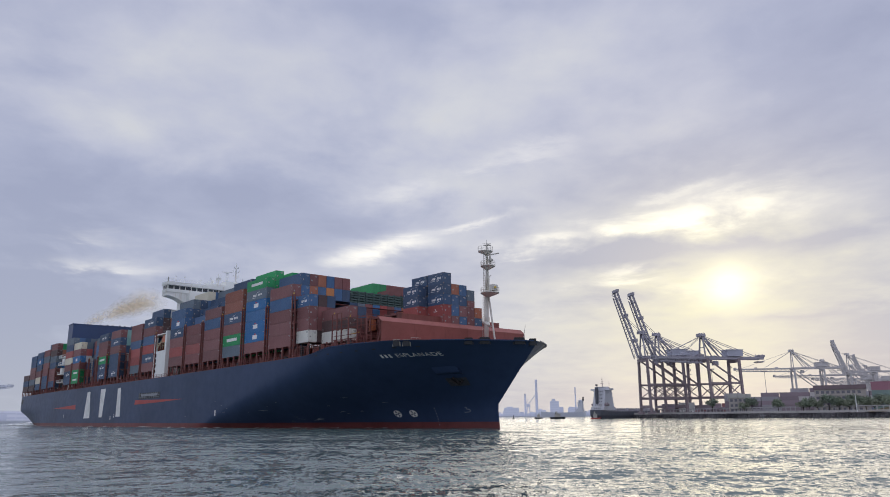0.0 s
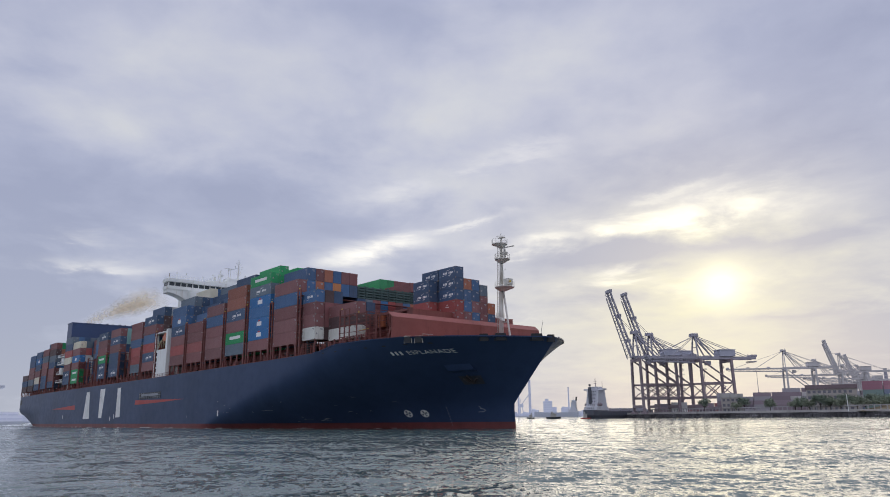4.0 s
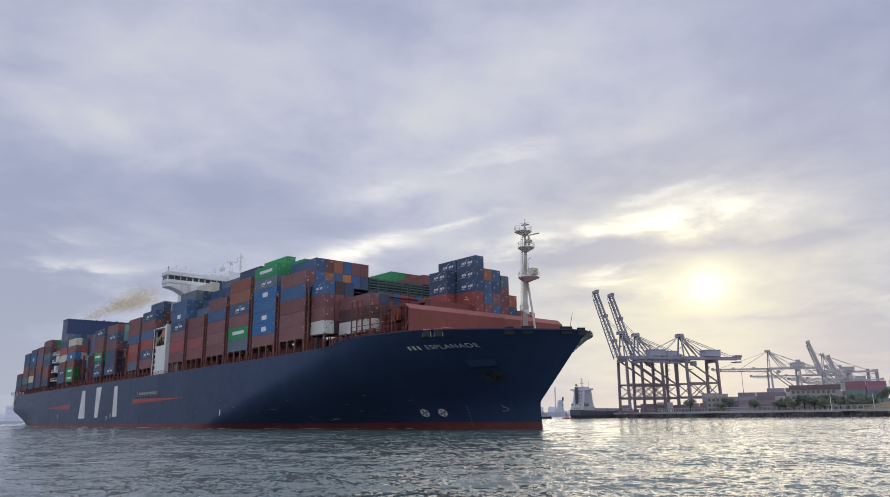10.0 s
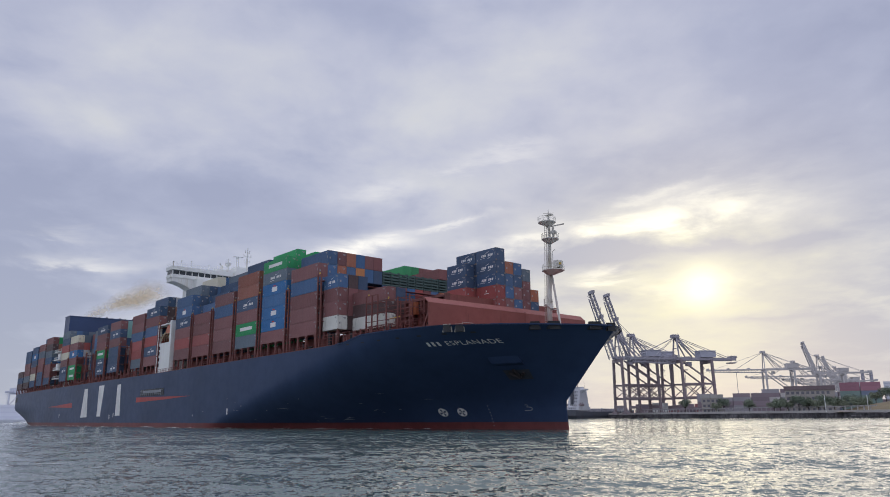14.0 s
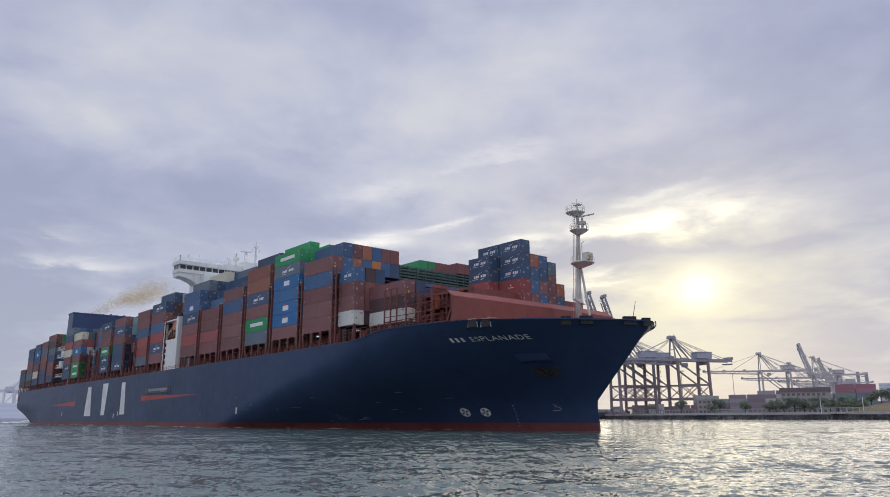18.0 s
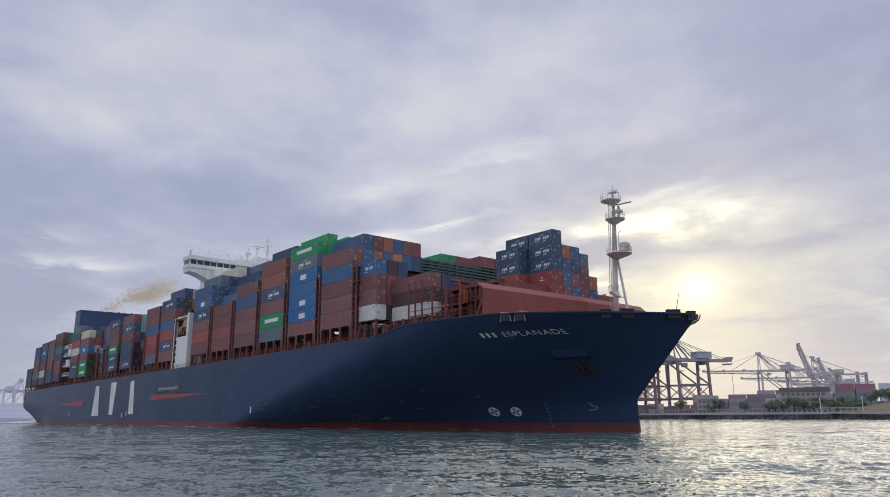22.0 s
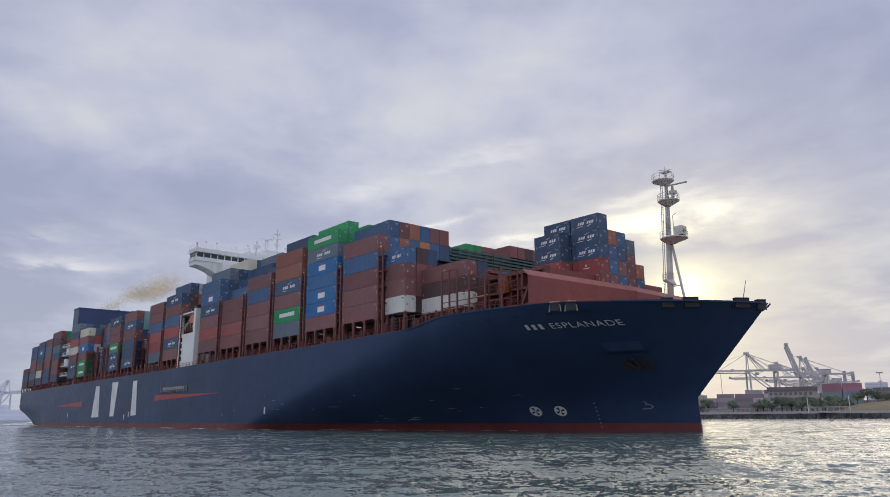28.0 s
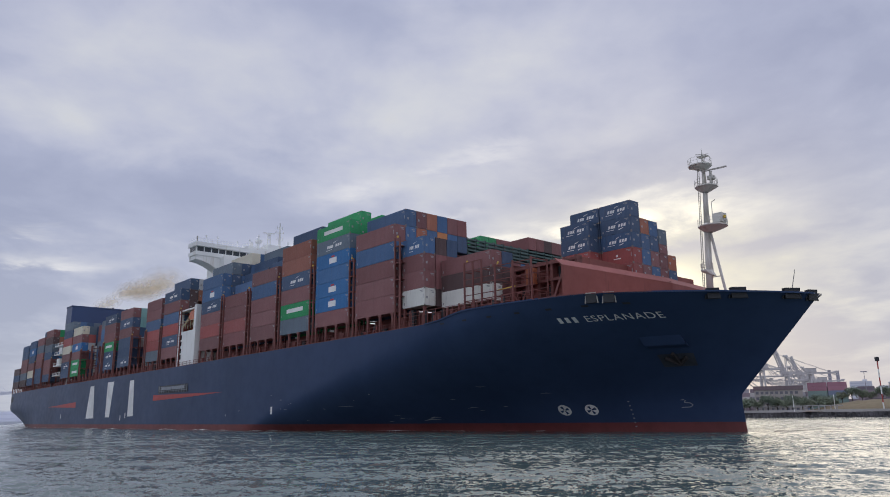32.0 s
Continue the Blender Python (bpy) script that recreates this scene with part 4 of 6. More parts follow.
    beam(bm, (353.6, -0.6, 39.1), (357.2, 0.4, 39.25), 0.16, 0.22)
    box(bm, 354.4, 355.3, -0.6, 0.3, 37.6, 38.2)
    part("radar", bm, M_CAST, mast, "grey rotating radar bar on its post")
    bm = bmesh.new()
    box(bm, 354.9, 356.3, -0.9, 0.6, 30.6, 32.0)
    tube(bm, (354.6, -0.4, 30.5), (354.6, -0.4, 34.0), 0.08, 0.06, 6)
    beam(bm, (354.6, -0.4, 34.0), (355.3, -0.4, 34.3), 0.08)
    part("mast_cabinet", bm, M_MAST, mast)
    bm = bmesh.new()
    box(bm, 356.4, 356.7, -0.6, -0.3, 31.1, 31.5)
    part("mast_light", bm, M_YELLOW, mast, "yellow mast light")
    bm = bmesh.new()
    box(bm, 353.0, 354.5, -0.5, 0.5, 41.6, 41.75)
    beam(bm, (352.8, -0.6, 42.1), (354.4, 0.6, 42.1), 0.07)
    part("aerial", bm, M_CAST, mast)
    # fairlead boxes and rollers in the bulwark, staff at the bow
    for x, w, up in ((346.4, 1.3, 0.12), (348.5, 1.3, 0.12), (359.0, 1.1, 0.42), (361.1, 1.3, 0.55), (365.5, 1.2, 0.6), (367.3, 0.7, 0.45)):
        z = deck_z(x)
        pts = []
        for xx in (x, x + w):
            b = half_breadth(xx, z - 0.5)
            pts.append(Vector((xx, -b - 0.05, z)))
        p, q = pts
        n = Vector((0, 0, 1))
        bm = bmesh.new()
        beam(bm, p + n * (up - 0.75), q + n * (up - 0.75), 0.7, 1.3)
        lead = part("fairlead", bm, M_BLACK, ship, "black mooring fairlead box")
        bm = bmesh.new()
        beam(bm, p + n * (up - 0.05), q + n * (up - 0.05), 0.82, 0.14)
        d = (q - p) * 0.12
        beam(bm, p + n * (up - 1.45) - d, p + n * (up - 0.05), 0.22, 0.14)
        beam(bm, q + n * (up - 1.45) + d, q + n * (up - 0.05), 0.22, 0.14)
        part("fairlead_rim", bm, M_CAST if x < 350 else M_BLACK, lead, "worn grey rim")
    for s in (-1, 1):
        bm = bmesh.new()
        shank, crown, fluke, fluke2 = (hull_point(x, z, o) for x, z, o in ((350.8, 11.3, 0.55), (350.8, 9.7, 0.30), (349.6, 10.6, 0.35), (352.0, 10.6, 0.35)))
        for v in (shank, crown, fluke, fluke2):
            v.y *= -s
        beam(bm, shank, crown, 0.40)
        beam(bm, fluke, crown, 0.40, 0.5)
        beam(bm, fluke2, crown, 0.40, 0.5)
        part("anchor", bm, M_ANCHOR, ship, "dark rusty stockless anchor")
    bm = bmesh.new()
    tube(bm, (365.2, -1.0, 18.4), (366.0, -1.0, 21.6), 0.07, 0.04, 6)
    part("jackstaff", bm, M_CAST, ship)
    xs = list(np.linspace(316, 368.2, 30))
    for s in (-1, 1):
        bm = bmesh.new()
        rings = []
        for x in xs:
            y, z = s * half_breadth(x, 18.4), deck_z(x)
            rings.append([bm.verts.new((x, y + dy, z + dz)) for dy, dz in ((-0.14, -0.11), (0.14, -0.11), (0.14, 0.11), (-0.14, 0.11))])
        for a, b in zip(rings, rings[1:]):
            for i in range(4):
                bm.faces.new((a[i], a[(i + 1) % 4], b[(i + 1) % 4], b[i]))
        bm.faces.new(rings[0])
        bm.faces.new(rings[-1][::-1])
        bmesh.ops.recalc_face_normals(bm, faces=bm.faces)
        part("bulwark_rail", bm, M_HULL, ship)
    # steel frames, stairs and rails between the foremost stack and the wave breaker
    bm = bmesh.new()
    for x in (322.6, 324.6, 326.6, 329.6, 333.4, 337.2):
        y = -min(22.4, half_breadth(x, 18) - 1.2)
        beam(bm, (x, y, 17.4), (x, y, 26.9 if x < 328 else 25.6), 0.24)
        beam(bm, (x, y + 3.6, 17.4), (x, y + 3.6, 26.9 if x < 328 else 25.6), 0.20)
        for z in (20.6, 23.2, 25.4):
            beam(bm, (x, y, z), (x, y + 3.6, z), 0.14)
    for z in (20.6, 21.5, 23.2, 24.1, 25.4):
        beam(bm, (322.6, -22.4, z), (337.2, -21.6, z), 0.11)
        beam(bm, (322.6, -18.8, z), (337.2, -18.0, z), 0.11)
    beam(bm, (322.6, -22.4, 26.9), (326.6, -22.4, 26.9), 0.16)
    for k in range(5):
        beam(bm, (329.8 + k * 1.5, -22.0, 17.6), (331.0 + k * 1.5, -21.9, 20.5), 0.14)
    part("fore_lashing_frame", bm, M_LASH, ship, "oxide red steel frames and stairs before the fore bay")
    # a plated store house behind the frames, with open bays in its front
    bm = bmesh.new()
    box(bm, 328.4, 341.2, -15.8, 15.8, 17.4, 25.8)
    house = part("fore_store", bm, M_DECK, ship, "oxide red store house behind the wave breaker")
    for x in (328.4, 331.0, 333.6, 336.2, 338.8, 341.0):
        bm = bmesh.new()
        box(bm, x, x + 0.5, -17.0, -15.8, 17.4, 25.9)
        part("store_frame", bm, M_LASH, house)
    for z in (19.9, 22.6, 25.2):
        bm = bmesh.new()
        box(bm, 328.4, 341.5, -17.1, -15.8, z, z + 0.4)
        part("store_shelf", bm, M_LASH, house)
    # no holes cut: black panels on the wall paint the openings' shade
    for x, z in ((329.2, 20.6), (331.8, 23.2), (334.4, 20.6), (336.9, 23.2), (339.4, 20.6), (339.4, 23.2)):
        bm = bmesh.new()
        box(bm, x, x + 1.3, -15.9, -15.76, z, z + 1.7)
        part("store_opening", bm, M_BLACK, house, "black panel painting the shade of an opening")
    bm = bmesh.new()
    box(bm, 332.6, 334.2, -18.6, -17.8, 22.3, 24.8)
    part("store_door", bm, M_RUST, ship, "rust orange store front")
    bm = bmesh.new()
    beam(bm, (329.4, -21.7, 21.6), (333.0, -21.5, 21.8), 0.12)
    part("yellow_rail", bm, M_YELLOW, ship)
    for k in range(2):
        bm = bmesh.new()
        beam(bm, (323 + 7 * k, -22.2, 26.9 - 1.3 * k), (323.2 + 7 * k, -22.2, 27.3 - 1.3 * k), 0.18)
        part("floodlight", bm, M_YELLOW, ship, "small yellow floodlight")
    # seating of the two foremost stacks and the gear along it
    bm = bmesh.new()
    box(bm, 307.8, 327.0, -19.0, 19.0, 17.6, 20.5)
    part("fore_seating", bm, M_LASH, ship, "oxide red seating under the foremost stacks")
    bm = bmesh.new()
    r = random.Random(31)
    for k in range(46):
        x = r.uniform(308, 334)
        y = -half_breadth(x, 18) + r.uniform(0.7, 3.2)
        h = r.uniform(0.6, 2.6)
        box(bm, x, x + r.uniform(0.12, 0.7), y, y + r.uniform(0.12, 0.6), 17.4, 17.8 + h, r.choice((0, 0, 0, 1)))
    for k in range(13):
        x = 308 + k * 2.1
        y = -half_breadth(x, 18.3) + 0.35
        y2 = -half_breadth(x + 2.1, 18.3) + 0.35
        beam(bm, (x, y, 17.6), (x, y, 19.7), 0.10)
        for z in (19.1, 19.7):
            beam(bm, (x, y, z), (x + 2.1, y2, z), 0.08)
    tagged(part("fore_deck_gear", bm, [M_LASH, M_BLACK], ship, "rails and small gear along the fore deck edge"), kind="stuff")
    for x, y in ((308.9, -23.9), (314.2, -23.9), (315.2, -20.2), (320.0, -20.2), (326.0, -20.2)):
        bm = bmesh.new()
        beam(bm, (x, y, 17.5), (x, y, 20.85), 0.45)
        part("pillar", bm, M_LASH, ship)
    bm = bmesh.new()
    for k in range(6):
        r = random.Random(k)
        x = 334 + k * 4.2
        tube(bm, (x, 9 - k, 18.2), (x, 7.6 - k, 18.2), 1.1, 1.1, 12)
        box(bm, x - 0.9, x + 0.9, -9 + k, -7 + k, 17.8, 19.6)
    part("winch", bm, M_LASH, ship, "mooring winches on the forecastle")


forecastle()


# ---- water ----
def build_water():
    """One sheet to the horizon, finer towards the shore where the camera stands, with real wind waves."""
    radii = np.concatenate([[0.0], np.geomspace(3, 20, 40, endpoint=False), np.linspace(20, 45, 400, endpoint=False), np.linspace(45, 120, 360, endpoint=False), np.linspace(120, 300, 360, endpoint=False), np.linspace(300, 620, 200, endpoint=False), np.geomspace(620, 4700, 60)])
    ang = np.radians(np.concatenate([np.linspace(-33, 37, 760), np.linspace(42, 320, 60)]))
    R, A = np.meshgrid(radii[1:], ang, indexing="ij")
    X, Y = R * np.sin(A), R * np.cos(A)
    r = np.random.RandomState(4)
    Z = np.zeros_like(X)
    cell = np.where(R < 45, 0.063, np.where(R < 120, 0.21, np.where(R < 300, 0.5, np.where(R < 620, 1.6, R * 0.035))))
    for k in range(150):
        # short ripples, and longer wind waves that still show far out
        lam = 0.15 * (0.60 / 0.15) ** r.rand() if k < 80 else 0.9 * (7.0 / 0.9) ** r.rand()
        th = radians(192) + r.randn() * (0.95 if k < 80 else 0.55)
        amp = 0.0036 * lam ** 0.90 if k < 80 else 0.0033 * lam ** 0.85
        fade = np.clip((lam / cell - 2.0) / 3.0, 0, 1) * np.clip(2.2 - R / 400, 0.0, 1)
        ph = 2 * math.pi * (X * math.sin(th) + Y * math.cos(th)) / lam + r.rand() * 6.28
        Z += amp * fade * (np.sin(ph) + 0.30 * np.cos(2 * ph))
    gust = 0.75 + 0.35 * np.sin(X / 31 + 1.3 * np.sin(Y / 43)) * np.sin(Y / 27 + 0.7)
    Z *= gust * 0.78
    nr, na = R.shape
    co = np.zeros((nr * na + 1, 3))
    co[:-1, 0], co[:-1, 1], co[:-1, 2] = X.ravel(), Y.ravel(), Z.ravel()
    idx = np.arange(nr * na).reshape(nr, na)
    nxt = np.roll(idx, -1, axis=1)
    quads = np.stack([idx[:-1], nxt[:-1], nxt[1:], idx[1:]], -1).reshape(-1, 4)
    tris = np.stack([np.full(na, nr * na), nxt[0], idx[0]], -1)
    loops = np.concatenate([quads.ravel(), tris.ravel()]).astype(np.int32)
    starts = np.concatenate([np.arange(len(quads)) * 4, len(quads) * 4 + np.arange(len(tris)) * 3]).astype(np.int32)
    me = bpy.data.meshes.new("water")
    me.vertices.add(len(co))
    me.vertices.foreach_set("co", co.ravel().astype(np.float32))
    me.loops.add(len(loops))
    me.loops.foreach_set("vertex_index", loops)
    me.polygons.add(len(starts))
    me.polygons.foreach_set("loop_start", starts)
    me.update(calc_edges=True)
    me.flip_normals()
    me.shade_smooth()
    m = bpy.data.materials.new("harbour_water")
    m.use_nodes = True
    g = Graph(m.node_tree)
    b = g.tree.nodes["Principled BSDF"]
    pos = g.add("ShaderNodeTexCoord").outputs["Object"]
    b.inputs["Base Color"].default_value = (0.088, 0.121, 0.113, 1)
    b.inputs["IOR"].default_value = 1.40
    n3 = g.noise(pos, 0.035, 3.0, 0.5, 0.6)
    g.link(g.math("ADD", g.math("MULTIPLY", n3, 0.06), 0.03), b.inputs["Roughness"])

    def vmath(op, a, c):
        n = g.add("ShaderNodeVectorMath")
        n.operation = op
        g.put(n.inputs[0], a)
        g.put(n.inputs[1], c)
        return n.outputs[0]

    # ripples too fine for the mesh tilt the surface
    tilt = None
    for scale, sx, sy, k in ((0.12, 0.6, 1.2, 0.55), (0.45, 0.8, 1.2, 1.0), (2.1, 1.3, 1.0, 1.6), (6.5, 1.3, 1.0, 1.2)):
        n = g.add("ShaderNodeTexNoise")
        n.inputs["Scale"].default_value, n.inputs["Detail"].default_value, n.inputs["Roughness"].default_value = scale, 3.0, 0.6
        g.link(g.scaled(pos, sx, sy, 1.0), n.inputs["Vector"])
        v = vmath("MULTIPLY", vmath("SUBTRACT", n.outputs["Color"], (0.5, 0.5, 0.5)), (k * 0.75, k, 0.0))
        tilt = v if tilt is None else vmath("ADD", tilt, v)
    gusts = g.math("ADD", g.math("MULTIPLY", n3, 0.85), 0.43)
    tilt = vmath("MULTIPLY", tilt, g.xyz(gusts, gusts, 0.0))
    nn = g.add("ShaderNodeVectorMath")
    nn.operation = "NORMALIZE"
    g.link(vmath("ADD", g.add("ShaderNodeNewGeometry").outputs["Normal"], tilt), nn.inputs[0])
    g.link(nn.outputs[0], b.inputs["Normal"])
    me.materials.append(m)
    return tagged(new("water", me), "choppy grey-green harbour water with small wind waves", "water", kind="structure")


water = build_water()

# ---- far shores ----
M_STONE = material("revetment_stone", (0.105, 0.100, 0.105), 0.85, 0, 0.4, 0.35, 0.05)
M_CONC = material("quay_concrete", (0.42, 0.40, 0.38), 0.8, 0, 0.3, 0.2, 0.01, (0.22, 0.20, 0.18))
M_FENCE = material("fence_white", (0.38, 0.37, 0.37), 0.7, 0, 0.5, 0.12)
M_APRON = material("apron_asphalt", (0.07, 0.07, 0.07), 0.85, 0, 0.2, 0.2)
M_GRASS = material("dry_grass", (0.135, 0.102, 0.055), 0.9, 0, 0.25, 0.3, 0.1, (0.10, 0.11, 0.04))
# terminal cranes: own grey and oxide paled, so distance haze sits in the colour
M_CRANE = material("crane_grey_hazed", (0.335, 0.32, 0.365), 0.55, 0, 0.4, 0.15)
M_CRANEDARK = material("crane_oxide_hazed", (0.250, 0.200, 0.215), 0.6, 0, 0.4, 0.2)
M_HOUSE = material("machinery_house_blue", (0.42, 0.43, 0.51), 0.5, 0, 0.4, 0.1)
# farther cranes: paler still, the haze of the air put into the paint
M_PALE = material("crane_haze_pale", (0.56, 0.535, 0.535), 0.6, 0, 0.3, 0.1)
M_PALEBLUE = material("crane_haze_blue", (0.50, 0.52, 0.58), 0.6, 0, 0.3, 0.1)
M_CREAM = material("building_cream", (0.42, 0.38, 0.35), 0.8, 0, 0.3, 0.15, 0, (0.3, 0.27, 0.24))
# window dark lifted towards grey; haze over the terminal is in this colour
M_WIN = material("window_dark", (0.16, 0.16, 0.19), 0.3)
M_ROOFR = material("roof_brown", (0.20, 0.15, 0.16), 0.8, 0, 0.5, 0.2)
# far shores: pale blue-grey distance haze mixed straight into these colours
M_FAR = [material("far_haze_%s" % n, c, 0.9, 0, 0.05, 0.08) for n, c in (("a", (0.62, 0.64, 0.70)), ("b", (0.68, 0.69, 0.74)), ("c", (0.57, 0.59, 0.66)))]
M_BARK = material("bark", (0.06, 0.045, 0.035), 0.9, 0, 3, 0.3)
# leaf greens paled beyond their own tone by haze put into the colour
M_LEAF = [material("hazed_foliage_%d" % i, c, 0.8, 0, 1.2, 0.3, random_vary=0.25, island=True) for i, c in enumerate(((0.190, 0.225, 0.160), (0.205, 0.230, 0.165), (0.170, 0.210, 0.155)))]


def spot(bearing, dist, z=0.0):
    """A place at that bearing (degrees to the right of +y) and distance from the camera."""
    return Vector((dist * math.sin(radians(bearing)), dist * math.cos(radians(bearing)), z))


SHORE = [spot(14.2, 640), spot(17, 600), spot(20, 560), spot(24, 520), spot(28, 492), spot(32, 470), spot(38, 445), spot(46, 430), spot(60, 430)]


def build_land():
    bm = bmesh.new()
    far = [spot(60, 3000), spot(40, 3200), spot(20, 3000), spot(15.2, 2600), spot(14.6, 1400)]
    out = SHORE + far
    top = [bm.verts.new((p.x, p.y, 3.2)) for p in out]
    bm.faces.new(top).material_index = 1
    low = [bm.verts.new((p.x, p.y, -2)) for p in out]
    n = len(out)
    for i in range(n):
        j = (i + 1) % n
        bm.faces.new((low[i], low[j], top[j], top[i]))
    me = finish("ground", bm, [M_STONE, M_APRON])
    tagged(new("ground", me), "flat paved terminal ground behind a dark sea wall", "ground", kind="structure")
    # rock slope before the wall
    bm = bmesh.new()
    r = random.Random(3)
    for a, b in zip(SHORE, SHORE[1:]):
        n = int((b - a).length / 1.9)
        for k in range(n):
            for lay in range(2):
                p = a.lerp(b, (k + r.random()) / n)
                out = Vector((-p.x, -p.y, 0)).normalized()
                s = r.uniform(0.9, 1.7)
                c = p + out * (2.6 - lay * 1.5 + r.uniform(-0.4, 0.4)) + Vector((0, 0, 0.3 + lay * 1.3))
                vs = [bm.verts.new(c + Vector((r.uniform(0.6, 1) * s * sx, r.uniform(0.6, 1) * s * sy, r.uniform(0.5, 0.9) * s * sz))) for sx in (-1, 1) for sy in (-1, 1) for sz in (-1, 1)]
                for f in ((0, 1, 3, 2), (4, 6, 7, 5), (0, 4, 5, 1), (2, 3, 7, 6), (0, 2, 6, 4), (1, 5, 7, 3)):
                    bm.faces.new([vs[i] for i in f])
    tagged(new("revetment", finish("revetment", bm, M_STONE)), "dark rock revetment along the sea wall", "revetment", kind="stuff")
    # pale parapet and fence on the sea wall
    bm = bmesh.new()
    for a, b in zip(SHORE, SHORE[1:]):
        beam(bm, Vector((a.x, a.y, 3.6)), Vector((b.x, b.y, 3.6)), 0.6, 1.4)
    wall = tagged(new("sea_wall", finish("sea_wall", bm, M_CONC)), "pale concrete parapet on the sea wall", "sea wall", kind="structure")
    bm = bmesh.new()
    for a, b in zip(SHORE[:5], SHORE[1:6]):
        n = int((b - a).length / 3.4)
        for k in range(n):
            p = a.lerp(b, k / n) * 1.02
            beam(bm, (p.x, p.y, 3.2), (p.x, p.y, 6.4), 0.5, 0.4)
        beam(bm, Vector((a.x * 1.02, a.y * 1.02, 6.6)), Vector((b.x * 1.02, b.y * 1.02, 6.6)), 0.4, 0.5)
    part("fence", bm, M_FENCE, wall, "pale slatted fence")
    # dry grassy mound to the east
    bm = bmesh.new()
    cols, rows = 40, 10
    gv = {}
    for i in range(cols + 1):
        for j in range(rows + 1):
            b = 29.5 + 17 * i / cols
            d = 476 + (-6 if i > 8 else 0) + j * 9
            u = i / cols
            hgt = 6.8 * math.sin(min(1, u * 3.6) * math.pi / 2) * math.sin(min(1.0, (j + 0.4) / rows * 1.6) * math.pi / 2)
            gv[i, j] = bm.verts.new(spot(b, d, 3.2 + (hgt + noise.noise((i * 0.7, j * 0.7, 0)) * 1.0) * (1 if 0 < j else 0)))
    for i in range(cols):
        for j in range(rows):
            f = bm.faces.new((gv[i, j], gv[i + 1, j], gv[i + 1, j + 1], gv[i, j + 1]))
            f.smooth = True
    tagged(new("grass_mound", finish("grass_mound", bm, M_GRASS)), "low mound of dry brown grass", "mound", kind="structure")
    # far shores: west behind the stern and north between ship and terminal
    for nm, pts in (("west_shore", [spot(-50, 1100), spot(-24, 1100), spot(-22, 1600), spot(-50, 1600)]), ("north_shore", [spot(-8, 1900), spot(14, 1900), spot(16, 2900), spot(-8, 2900)])):
        bm = bmesh.new()
        top = [bm.verts.new((p.x, p.y, 3.0)) for p in pts]
        low = [bm.verts.new((p.x, p.y, -2)) for p in pts]
        bm.faces.new(top)
        for i in range(4):
            bm.faces.new((low[i], low[(i + 1) % 4], top[(i + 1) % 4], top[i]))
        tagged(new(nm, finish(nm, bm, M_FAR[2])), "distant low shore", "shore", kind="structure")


build_land()


